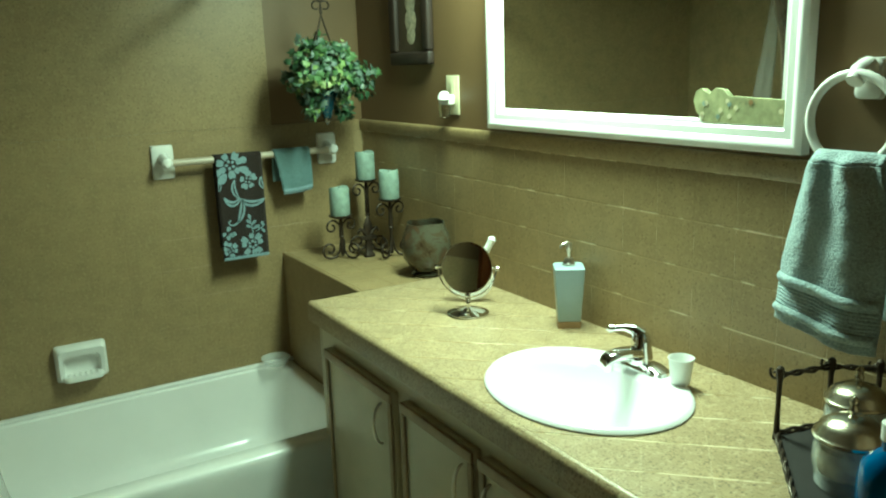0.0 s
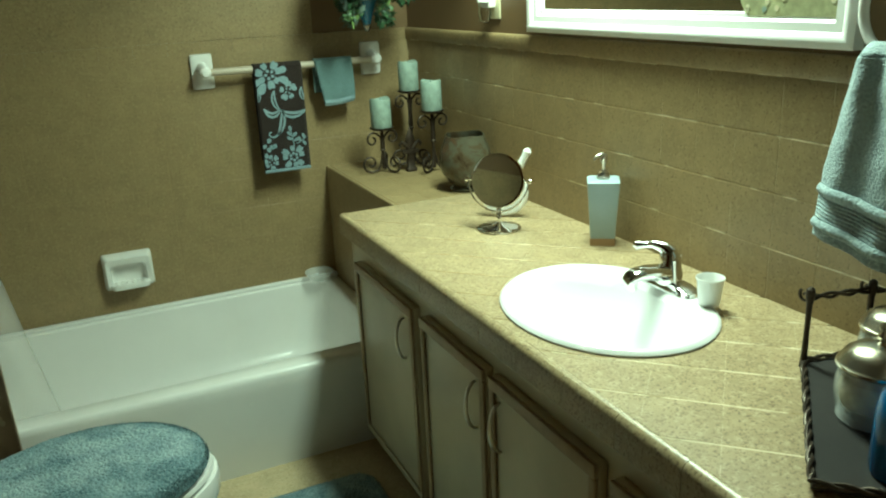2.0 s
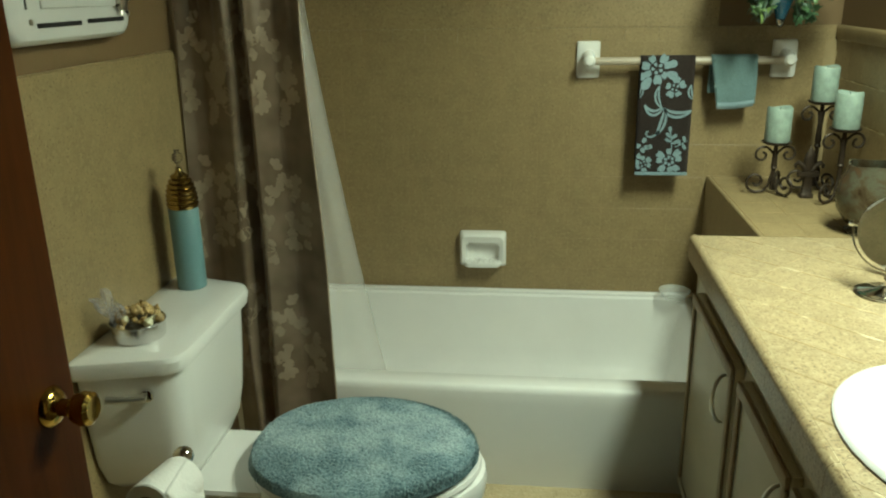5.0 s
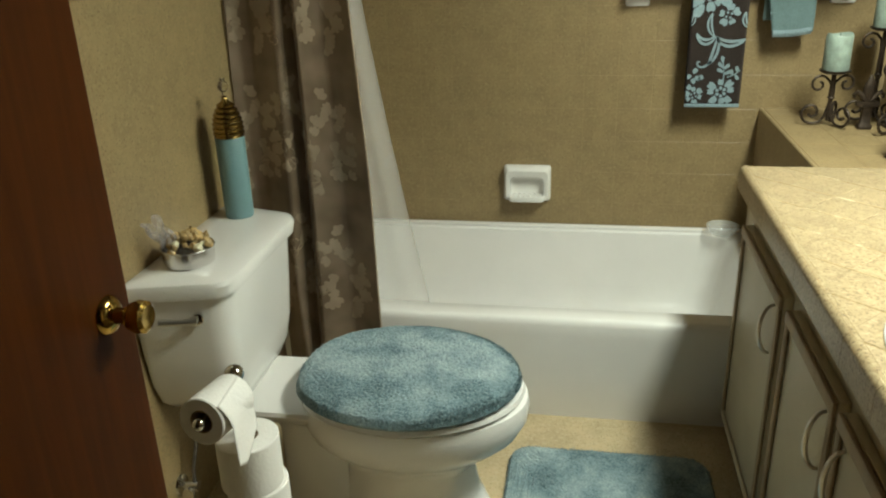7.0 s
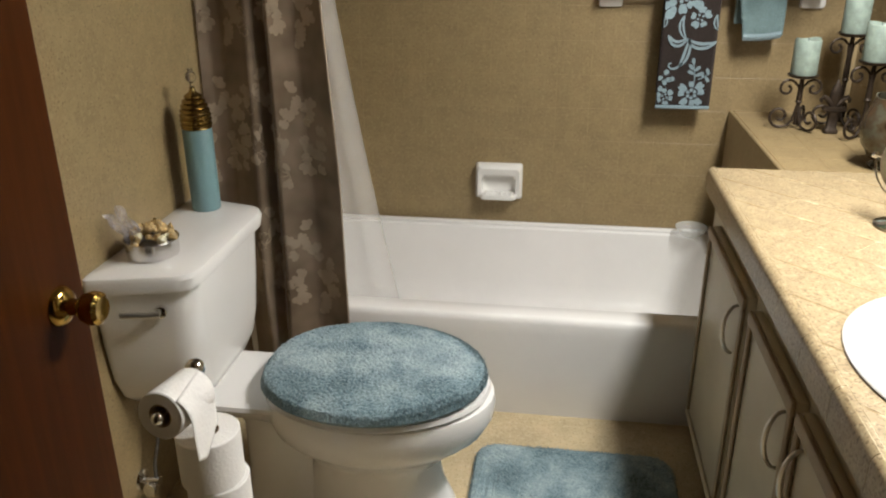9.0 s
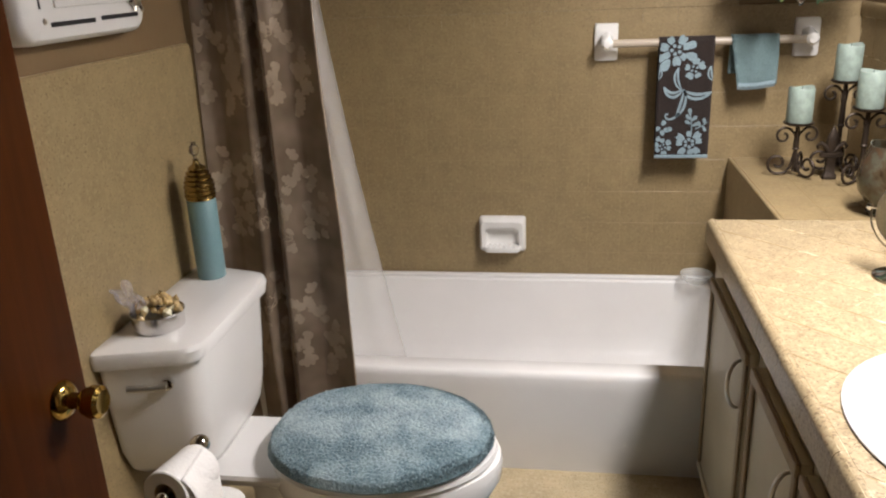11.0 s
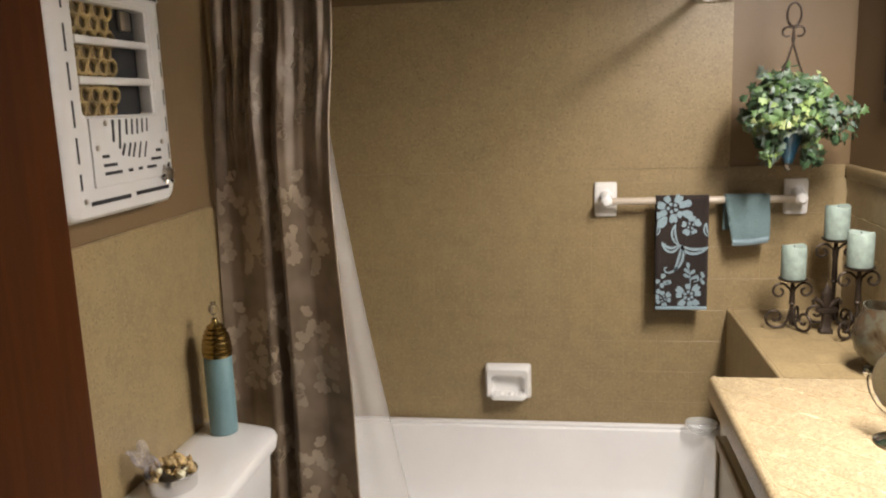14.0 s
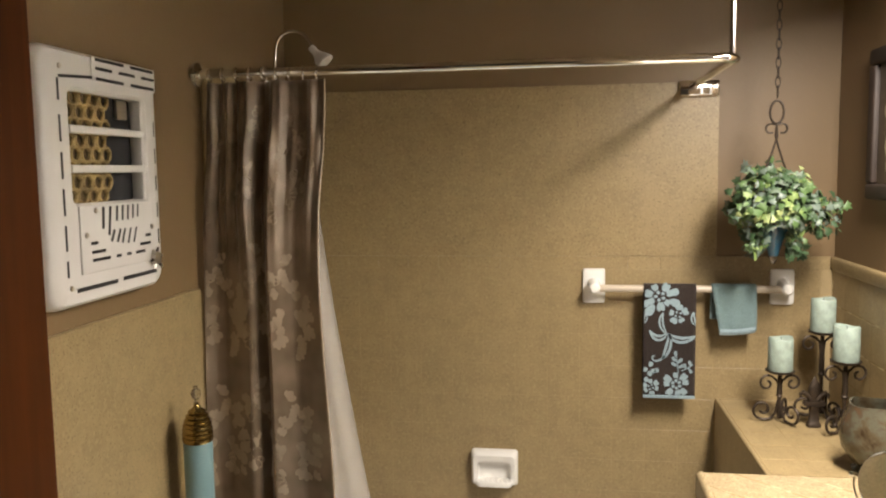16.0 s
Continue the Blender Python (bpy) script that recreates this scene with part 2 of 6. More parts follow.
def box(bm, lo, hi, bevel=0.0, seg=2):
    g = bmesh.ops.create_cube(bm, size=1)
    vs = g["verts"]
    c = [(a + b2) / 2 for a, b2 in zip(lo, hi)]
    s = [b2 - a for a, b2 in zip(lo, hi)]
    for v in vs:
        v.co = Vector((c[0] + v.co.x * s[0], c[1] + v.co.y * s[1], c[2] + v.co.z * s[2]))
    if bevel:
        es = list({e for v in vs for e in v.link_edges})
        bmesh.ops.bevel(bm, geom=es, offset=bevel, segments=seg, affect='EDGES', profile=0.5)
    return bm


def slab(lo, hi, bevel=0.0, seg=2):
    return box(bmesh.new(), lo, hi, bevel, seg)


def lathe(bm, profile, seg=28, centre=(0, 0, 0), sx=1.0, sy=1.0, axis='z'):
    rings = []
    for r, z in profile:
        ring = []
        for i in range(seg):
            a = 2 * math.pi * i / seg
            p = (r * math.cos(a) * sx, r * math.sin(a) * sy, z)
            if axis == 'y':
                p = (p[0], p[2], p[1])
            elif axis == 'x':
                p = (p[2], p[0], p[1])
            ring.append(bm.verts.new((centre[0] + p[0], centre[1] + p[1], centre[2] + p[2])))
        rings.append(ring)
    for a, b2 in zip(rings, rings[1:]):
        for i in range(seg):
            bm.faces.new((a[i], a[(i + 1) % seg], b2[(i + 1) % seg], b2[i]))
    for ring, (r, z) in ((rings[0], profile[0]), (rings[-1], profile[-1])):
        if r > 1e-4:
            bm.faces.new(ring)
    bmesh.ops.remove_doubles(bm, verts=[v for ring in (rings[0], rings[-1]) for v in ring], dist=1e-5)
    return bm


def loft(bm, rings, cap_start=True, cap_end=True):
    vs = [[bm.verts.new(p) for p in ring] for ring in rings]
    n = len(vs[0])
    for a, b2 in zip(vs, vs[1:]):
        for i in range(n):
            bm.faces.new((a[i], a[(i + 1) % n], b2[(i + 1) % n], b2[i]))
    if cap_start:
        bm.faces.new(vs[0])
    if cap_end:
        bm.faces.new(vs[-1])
    return bm


def tube(bm, pts, r, seg=10, closed=False):
    pts = [Vector(p) for p in pts]
    n = len(pts)
    radii = r if isinstance(r, (list, tuple)) else [r] * n
    rings, up = [], None
    for i, p in enumerate(pts):
        a = pts[(i - 1) % n] if closed or i > 0 else pts[i]
        c = pts[(i + 1) % n] if closed or i < n - 1 else pts[i]
        d = (c - a).normalized()
        if up is None:
            up = d.orthogonal().normalized()
        up = (up - d * up.dot(d)).normalized()
        side = d.cross(up)
        rings.append([bm.verts.new(p + (up * math.cos(2 * math.pi * k / seg) + side * math.sin(2 * math.pi * k / seg)) * radii[i]) for k in range(seg)])
    pairs = list(zip(rings, rings[1:])) + ([(rings[-1], rings[0])] if closed else [])
    for a, b2 in pairs:
        for k in range(seg):
            bm.faces.new((a[k], a[(k + 1) % seg], b2[(k + 1) % seg], b2[k]))
    if not closed:
        bm.faces.new(rings[0])
        bm.faces.new(rings[-1])
    return bm


def rounded(w, h, r, n=5):
    """Outline of a rounded rectangle, centred."""
    out = []
    for cx, cy, a0 in ((w / 2 - r, h / 2 - r, 0), (-w / 2 + r, h / 2 - r, 90), (-w / 2 + r, -h / 2 + r, 180), (w / 2 - r, -h / 2 + r, 270)):
        for k in range(n + 1):
            a = radians(a0 + 90 * k / n)
            out.append((cx + r * math.cos(a), cy + r * math.sin(a)))
    return out


def spiral(cx, cz, r0, r1, a0, a1, n=22, y=0.0):
    return [(cx + (r0 + (r1 - r0) * k / n) * math.cos(radians(a0 + (a1 - a0) * k / n)), y,
             cz + (r0 + (r1 - r0) * k / n) * math.sin(radians(a0 + (a1 - a0) * k / n))) for k in range(n + 1)]


def grid_surface(bm, f, nu, nv):
    vs = [[bm.verts.new(f(u / nu, v / nv)) for u in range(nu + 1)] for v in range(nv + 1)]
    for v in range(nv):
        for u in range(nu):
            bm.faces.new((vs[v][u], vs[v][u + 1], vs[v + 1][u + 1], vs[v + 1][u]))
    return bm


def thicken(ob, t, offset=0.0):
    md = ob.modifiers.new("thickness", 'SOLIDIFY')
    md.thickness, md.offset = t, offset
    return ob


# ---- the room ----
def structure(name, bm, mat, label, smooth=False):
    return tagged(finish(name, bm, mat, smooth=smooth), label, name.split("_")[0], kind="structure")


floor = structure("floor", slab((XL - 0.15, -5.2, -0.10), (XR + 0.15, 0.15, 0.0)), VINYL, "cream speckled vinyl floor beside the tub")
ceiling = structure("ceiling", slab((XL - 0.15, -5.2, CEIL), (XR + 0.15, 0.15, CEIL + 0.1)), CEILING, "plain brown ceiling, darkened to cut bounced light")
wall_back = structure("wall_back", slab((XL - 0.15, 0.006, 0.0), (XR + 0.15, 0.15, CEIL)), PAINT, "brown painted wall behind the tub, tiled below")
wall_mirror = structure("wall_mirror", slab((XR + 0.006, -5.2, 0.0), (XR + 0.15, 0.006, CEIL)), PAINT, "brown painted wall behind the vanity, tiled below")
wall_toilet = structure("wall_toilet", slab((XL - 0.15, -5.2, 0.0), (XL, 0.006, CEIL)), PAINT, "brown painted wall behind the toilet")
DX0, DX1 = 0.53, 1.40
bm = slab((XL, YE - 0.12, 0.0), (DX0 - 0.04, YE, CEIL))
box(bm, (DX1, YE - 0.12, 0.0), (XR + 0.006, YE, CEIL))
box(bm, (DX0 - 0.04, YE - 0.12, 2.06), (DX1, YE, CEIL))
structure("wall_entry", bm, PAINT, "brown painted entry wall with the doorway")
structure("wall_hall", slab((XL, -5.2, 0.0), (XR + 0.006, -5.08, CEIL)), plain("hall_paint", (0.22, 0.21, 0.19), 0.7), "plain grey hall wall beyond the doorway")

# wainscot of fleck paint on the toilet wall, with a rounded top corner by the curtain
ol = [(p[0] + (-0.755 - 2.80) / 2, p[1] + CAP / 2 - 0.006) for p in rounded(2.045, CAP, 0.03)]
bm = loft(bmesh.new(), [[(XL - 0.002, y, z) for y, z in ol], [(XL + 0.007, y, z) for y, z in ol],
                        [(XL + 0.011, y * 0.997 - 0.004, z * 0.997) for y, z in ol]])
structure("wainscot", bm, SPECK, "tan fleck-painted wainscot on the toilet wall")
# upper surround sheet over the tub, and on the plumbing end
structure("surround_panel", slab((XL, -0.0018, CAP + 0.0005), (1.672, 0.006, 1.855), 0.001), SPECK, "tan fleck-painted tub surround sheet above the tile")
structure("surround_end", slab((XL - 0.002, -0.70, RIM), (XL + 0.006, -0.004, 1.855), 0.003), SPECK, "tan fleck-painted end wall of the tub alcove")
# bullnose caps
PITCH = 0.1145
caps = bmesh.new()
for x0, x1 in ((XL, XR - 0.009),):
    n = 17
    for i in range(n):
        a, c = x0 + (x1 - x0) * i / n, x0 + (x1 - x0) * (i + 1) / n
        box(caps, (a + 0.0002, -0.0006, CAP - 0.0455), (c - 0.0002, 0.006, CAP), 0.0006, 1)
n = 24
cap_prof = [(0.0055, 0.0), (-0.001, 0.0)] + [(-0.007 * math.sin(radians(q)), -0.012 + 0.012 * math.cos(radians(q))) for q in (20, 45, 70, 90)] + [(-0.007, -0.036), (-0.002, -0.0455), (0.0055, -0.0455)]
for i in range(n):
    a, c = YE * i / n, YE * (i + 1) / n
    loft(caps, [[(XR + x, yy, CAP + z) for x, z in cap_prof] for yy in (c + 0.0003, a - 0.0003)])
structure("trim_cap", caps, SPECK, "tan fleck-painted bullnose cap tiles", True)

# mirror wall joints share the counter grout, glints in its colour too
for nm, lo, hi in (("back", (XL + 0.001, 0.0006, RIM), (XR, 0.0055, CAP - 0.045)), ("mirror", (XR + 0.0006, YE, CT - 0.04), (XR + 0.0055, 0.001, CAP - 0.045))):
    structure("grout_" + nm, slab(lo, hi), GROUT if nm == "back" else GROUT_TOP, "paint-filled joints between the wall tiles")

# ---- tub ----
tub = thing("bathtub", (0.915, -0.38, 0.0), "white enamelled alcove bathtub with a plain apron", "bathtub")
TW, TD = 1.53, 0.755


def tub_ring(w, d, r, z, dx=0.0, dy=0.0):
    return [(x + dx, y + dy, z) for x, y in rounded(w, d, r, 6)]


bm = bmesh.new()
rings = [tub_ring(TW, TD, 0.012, 0.0), tub_ring(TW, TD, 0.012, 0.265), tub_ring(TW - 0.001, TD - 0.001, 0.013, RIM - 0.020),
         tub_ring(TW - 0.007, TD - 0.007, 0.016, RIM - 0.007), tub_ring(TW - 0.018, TD - 0.018, 0.02, RIM - 0.001), tub_ring(TW - 0.034, TD - 0.034, 0.025, RIM),
         tub_ring(TW - 0.11, TD - 0.105, 0.09, RIM, 0.0, 0.022), tub_ring(TW - 0.125, TD - 0.12, 0.09, RIM - 0.006, 0, 0.022),
         tub_ring(TW - 0.14, TD - 0.13, 0.09, RIM - 0.03, 0, 0.022), tub_ring(TW - 0.17, TD - 0.145, 0.10, 0.20, 0, 0.022),
         tub_ring(TW - 0.20, TD - 0.165, 0.11, 0.11, 0, 0.02), tub_ring(TW - 0.23, TD - 0.19, 0.12, 0.065, 0, 0.02), tub_ring(TW - 0.29, TD - 0.25, 0.12, 0.035, 0, 0.02),
         tub_ring(TW - 0.4, TD - 0.36, 0.1, 0.028, 0, 0.015), tub_ring(TW - 0.8, TD - 0.6, 0.05, 0.026, 0, 0.01)]
loft(bm, rings)
part("shell", bm, TUBWHITE, tub)
# raised back flange that meets the tile
part("tile_flange", slab((-TW / 2, TD / 2 - 0.03, RIM - 0.002), (TW / 2, TD / 2 - 0.001, RIM + 0.012), 0.005), TUBWHITE, tub)
bm = lathe(bmesh.new(), [(0.0, 0.034), (0.032, 0.034), (0.036, 0.0275)], 20, (-0.45, 0, 0))
part("drain", bm, CHROME, tub, "chrome drain")

# ---- ledge at the tub's end ----
ledge = structure("ledge", slab((1.688, -0.70, 0.0), (XR + 0.006, 0.006, CT - 0.0013)), GROUT, "tan tiled ledge between tub end and vanity")
bm = slab((1.676, -0.715, 0.0), (1.690, 0.0, CT - 0.0005), 0.006, 3)
structure("ledge_face", bm, SPECK, "tan fleck-painted tile face of the ledge")

# ---- vanity ----
CX0 = 1.497                  # counter front edge
CY0, CY1 = -2.78, -0.705     # near and far ends
SINK = (1.743, -1.711)
top = thing("countertop", (0, 0, 0), "tan fleck-painted tiled vanity countertop", "countertop")
cab = thing("vanity_cabinet", (1.53, -1.75, 0), "cream painted vanity cabinet with brown worn edges", "cabinet")
bm = slab((-0.002, -1.02, 0.08), (0.50, 1.02, CT - 0.15), 0.0)
box(bm, (-0.002, -1.02, CT - 0.15), (0.016, 1.02, CT - 0.045))
box(bm, (0.0165, 1.0, CT - 0.15), (0.50, 1.02, CT - 0.045))
part("body", bm, CREAM, cab)
part("toe_kick", slab((0.05, -1.015, 0.0), (0.48, 1.015, 0.079)), WEAR, cab)
part("end_panel", slab((-0.003, 1.0205, 0.0), (0.15, 1.036, CT - 0.046), 0.003), CREAM, cab)


def cabinet_door(y0, y1, handle_y):
    z0, z1 = 0.075, 0.640
    d = part("door", slab((-0.022, y0, z0), (-0.0025, y1, z1), 0.003), CREAM, cab)
    # worn moulded rails round the door, standing proud
    for lo, hi in (((-0.032, y0, z1 - 0.028), (-0.0225, y1, z1)), ((-0.030, y0, z0), (-0.0225, y1, z0 + 0.02)),
                   ((-0.030, y0, z0 + 0.021), (-0.0225, y0 + 0.02, z1 - 0.029)), ((-0.030, y1 - 0.02, z0 + 0.021), (-0.0225, y1, z1 - 0.029))):
        part("moulding", slab(lo, hi, 0.004, 2), WEAR if lo[2] > 0.5 or hi[1] - lo[1] < 0.03 else CREAM, d, "worn brown edge moulding")
    zc = z1 - 0.106
    pts = [(-0.0225 - 0.026 * math.sin(math.pi * k / 12), handle_y, zc + 0.058 * math.cos(math.pi * k / 12)) for k in range(13)]
    part("handle", tube(bmesh.new(), pts, [0.0032 + 0.002 * math.sin(math.pi * k / 12) for k in range(13)], 8), NICKEL, d, "arched brushed nickel pull")


cabinet_door(0.515, 0.945, 0.580)
cabinet_door(0.130, 0.462, 0.178)
cabinet_door(-0.27, 0.105, 0.068)
cabinet_door(-0.68, -0.31, -0.64)
part("base_rail", slab((-0.012, -1.02, 0.055), (-0.0025, 1.03, 0.072), 0.002), WEAR, cab)

# counter slab with a hole for the bowl, then tiles on it
bm = bmesh.new()
AX, AY = 0.196, 0.242


def oval(ax, ay, z, n=48, c=SINK):
    return [(c[0] + ax * math.cos(2 * math.pi * k / n), c[1] + ay * math.sin(2 * math.pi * k / n), z) for k in range(n)]


def on_rect(lo, hi, n=48):
    out = []
    for k in range(n):
        a = 2 * math.pi * k / n
        dx, dy = math.cos(a), math.sin(a)
        s = min((hi[0] - SINK[0]) / dx if dx > 1e-6 else (lo[0] - SINK[0]) / dx if dx < -1e-6 else 9,
                (hi[1] - SINK[1]) / dy if dy > 1e-6 else (lo[1] - SINK[1]) / dy if dy < -1e-6 else 9)
        out.append((SINK[0] + dx * s, SINK[1] + dy * s))
    for c in itertools.product((lo[0], hi[0]), (lo[1], hi[1])):
        k = min(range(n), key=lambda i: math.hypot(out[i][0] - c[0], out[i][1] - c[1]))
        out[k] = c
    return out


TOPZ = CT - 0.0005
RLO, RHI = (CX0 + 0.055, SINK[1] - 0.30), (XR - 0.008, SINK[1] + 0.30)
rect = on_rect(RLO, RHI)
loft(bm, [oval(AX, AY, TOPZ - 0.04), [(x, y, TOPZ - 0.04) for x, y in rect], [(x, y, TOPZ) for x, y in rect], oval(AX, AY, TOPZ)], False, False)
bm.verts.ensure_lookup_table()
for k in range(48):
    bm.faces.new((bm.verts[k], bm.verts[(k + 1) % 48], bm.verts[144 + (k + 1) % 48], bm.verts[144 + k]))
part("sink_surround", bm, GROUT_TOP, top, "pale grout bed")
bed = slab((CX0 + 0.01, CY0, CT - 0.042), (XR, RLO[1] - 0.001, CT - 0.0005))
box(bed, (CX0 + 0.01, RHI[1] + 0.001, CT - 0.042), (XR, CY1 - 0.006, CT - 0.0005))
box(bed, (CX0 + 0.01, RLO[1], CT - 0.042), (RLO[0] - 0.001, RHI[1], CT - 0.0005))
part("bed", bed, GROUT_TOP, top, "pale grout bed")


def nosing(y0, y1):
    """One rounded front-edge tile: a quarter-round profile carried along y."""
    prof = [(0.0178, 0.0), (0.016, 0.0)] + [(0.016 - 0.016 * math.sin(radians(a)), -0.016 + 0.016 * math.cos(radians(a))) for a in (22, 45, 68, 90)] + [(0.0, -0.062), (0.009, -0.064), (0.009, -0.03), (0.0178, -0.03)]
    return loft(bmesh.new(), [[(x, y0, z) for x, z in prof], [(x, y1, z) for x, z in prof]])


def tile_mesh(name, w, h, t, mat, edge=0.0022):
    """A pillow-edged tile lying in xy, face up, 18 triangles."""
    bm = bmesh.new()
    a = [(x, y, 0) for x, y in ((-w / 2, -h / 2), (w / 2, -h / 2), (w / 2, h / 2), (-w / 2, h / 2))]
    b2 = [(x, y, t - edge * 0.5) for x, y, _ in a]
    c = [(x * (1 - 2 * edge / w), y * (1 - 2 * edge / h), t) for x, y, _ in a]
    loft(bm, [a, b2, c], False, True)
    me = bpy.data.meshes.new(name)
    bm.to_mesh(me)
    bm.free()
    me.materials.append(mat)
    return me


# ---- sink, faucet ----
sink = thing("sink", (SINK[0], SINK[1], CT), "white oval drop-in porcelain sink", "sink")


def ov(ax, ay, z, n=48):
    return [(0.94 * ax * math.cos(2 * math.pi * k / n), 0.955 * ay * math.sin(2 * math.pi * k / n), z) for k in range(n)]


def fv(ax, ay, z, cx=-0.032):
    return [(x + cx, y, zz) for x, y, zz in ov(ax, ay, z)]


bm = loft(bmesh.new(), [ov(0.216, 0.262, 0.0005), ov(0.218, 0.264, 0.004), ov(0.213, 0.259, 0.010), ov(0.205, 0.251, 0.012), fv(0.166, 0.236, 0.010, -0.028),
                        fv(0.158, 0.228, 0.004), fv(0.150, 0.216, -0.015), fv(0.138, 0.198, -0.045), fv(0.11, 0.155, -0.085), fv(0.07, 0.09, -0.112), fv(0.025, 0.025, -0.122)], False, True)
part("bowl", bm, SINKWHITE, sink)
bead = [(0.2150 * math.cos(radians(a)), 0.2610 * math.sin(radians(a)), 0.0008) for a in range(-50, 96, 4)]
part("caulk_bead", tube(bmesh.new(), bead, 0.0017, 6), plain("painted_caulk", (0.55, 0.46, 0.30), 0.14, vary=0.2, scale=25), sink, "glossy pale bead behind the rim")
part("drain", lathe(bmesh.new(), [(0.0, -0.115), (0.02, -0.115), (0.024, -0.1195)], 20, (-0.032, 0, 0)), CHROME, sink, "chrome drain")

faucet = thing("faucet", (1.907, -1.715, CT + 0.0115), "polished chrome single-lever bathroom faucet", "faucet")
bm = loft(bmesh.new(), [[(x, y, 0) for x, y in rounded(0.055, 0.16, 0.026)], [(x, y, 0.008) for x, y in rounded(0.053, 0.157, 0.025)], [(x * 0.8, y * 0.8, 0.017) for x, y in rounded(0.05, 0.15, 0.024)]])
part("base_plate", bm, CHROME, faucet)
part("body", lathe(bmesh.new(), [(0.029, 0.012), (0.027, 0.03), (0.0235, 0.050), (0.0225, 0.064), (0.020, 0.076), (0.012, 0.085), (0.0, 0.087)], 28), CHROME, faucet)
rings = []
for x, z, w, h in ((0.012, 0.030, 0.046, 0.036), (-0.020, 0.036, 0.046, 0.034), (-0.055, 0.043, 0.042, 0.029), (-0.085, 0.045, 0.039, 0.025), (-0.104, 0.041, 0.036, 0.022), (-0.114, 0.034, 0.028, 0.017)):
    rings.append([(x + 0.15 * (zz - 0.5 * h) * (1 if x < -0.05 else 0), yy, z + zz) for yy, zz in rounded(w, h, h * 0.45, 4)])
spout = part("spout", loft(bmesh.new(), rings), CHROME, faucet)
part("aerator", lathe(bmesh.new(), [(0.0, 0.014), (0.010, 0.014), (0.011, 0.016), (0.011, 0.034)], 18, (-0.098, 0, 0)), CHROME, spout, "round chrome aerator")
part("lever", tube(bmesh.new(), [(0.002, 0, 0.076), (-0.011, 0.014, 0.089), (-0.023, 0.031, 0.091), (-0.033, 0.047, 0.087), (-0.040, 0.058, 0.085), (-0.044, 0.065, 0.085)], [0.017, 0.013, 0.008, 0.007, 0.0105, 0.006], 14), CHROME, faucet)
part("lift_rod", tube(bmesh.new(), [(0.022, -0.004, 0.01), (0.022, -0.004, 0.062), (0.022, -0.004, 0.070)], [0.003, 0.003, 0.006], 8), CHROME, faucet)

cup = thing("paper_cup", (1.909, -1.832, CT + 0.012), "small white plastic rinse cup on the sink edge", "cup")
bm = lathe(bmesh.new(), [(0.0, 0.0), (0.0195, 0.0), (0.0210, 0.003), (0.0265, 0.054), (0.0290, 0.056), (0.0280, 0.058), (0.0255, 0.055), (0.0200, 0.005), (0.0, 0.004)], 32)
part("cup_body", bm, CUP, cup)

# ---- vanity light above the mirror ----
vl = thing("vanity_light", (XR, LIGHT[1], LIGHT[2] + 0.06), "nickel bath light bar with three frosted shades", "wall lamp")
part("back_plate", slab((-0.022, -0.36, -0.04), (0.0055, 0.36, 0.04), 0.006), NICKEL, vl)
for dy in (-0.26, 0.0, 0.26):
    a = part("arm", tube(bmesh.new(), [(-0.02, dy, 0.0), (-0.09, dy, 0.025), (-0.15, dy, 0.02), (-0.15, dy, -0.01)], 0.008, 8), NICKEL, vl)
    part("shade", lathe(bmesh.new(), [(0.018, 0.005), (0.03, -0.005), (0.052, -0.04), (0.062, -0.075), (0.060, -0.075), (0.05, -0.04), (0.028, -0.008), (0.016, 0.0)], 24, (-0.15, dy, 0)), SHINYWHITE, a, "white opaque bell shade")
    part("bulb", lathe(bmesh.new(), [(0.0, -0.052), (0.018, -0.046), (0.024, -0.032), (0.014, -0.012), (0.0, -0.010)], 16, (-0.15, dy, 0)), BULB, a, "lit bulb")

# ---- wall mirror, plaque ----
mirror = thing("wall_mirror_framed", (XR + 0.005, -1.468, 1.273), "large mirror in a white moulded frame", "mirror")
MW, MH = 1.066, 0.80
part("mirror_glass", slab((-0.008, -MW / 2 + 0.05, 0.05), (-0.004, MW / 2 - 0.05, MH - 0.05)), MIRROR, mirror, "silvered glass")


def moulding(length, along, at):
    """One mitred length of frame; profile steps in towards the glass."""
    prof = [(0.0, 0.0), (0.0, -0.026), (0.010, -0.030), (0.022, -0.027), (0.028, -0.021), (0.044, -0.021), (0.050, -0.014), (0.058, -0.014), (0.062, -0.006), (0.062, 0.0)]
    rings = []
    for s in (-1, 1):
        ring = []
        for w, d in prof:
            p = s * (length / 2 - w)
            ring.append((d, p, w) if along == 'y' else (d, w, p))
        rings.append(ring)
    bm = loft(bmesh.new(), rings)
    return bm


for nm, along, ln, m in (("frame_bottom", 'y', MW, Matrix.Identity(4)), ("frame_top", 'y', MW, Matrix.Translation((0, 0, MH)) @ Matrix.Scale(-1, 4, (0, 0, 1))),
                         ("frame_side", 'z', MH, Matrix.Translation((0, -MW / 2, MH / 2))), ("frame_side", 'z', MH, Matrix.Translation((0, MW / 2, MH / 2)) @ Matrix.Scale(-1, 4, (0, 1, 0)))):
    bm = moulding(ln, along, None)
    bmesh.ops.transform(bm, matrix=m, verts=bm.verts)
    part(nm, bm, SHINYWHITE, mirror)

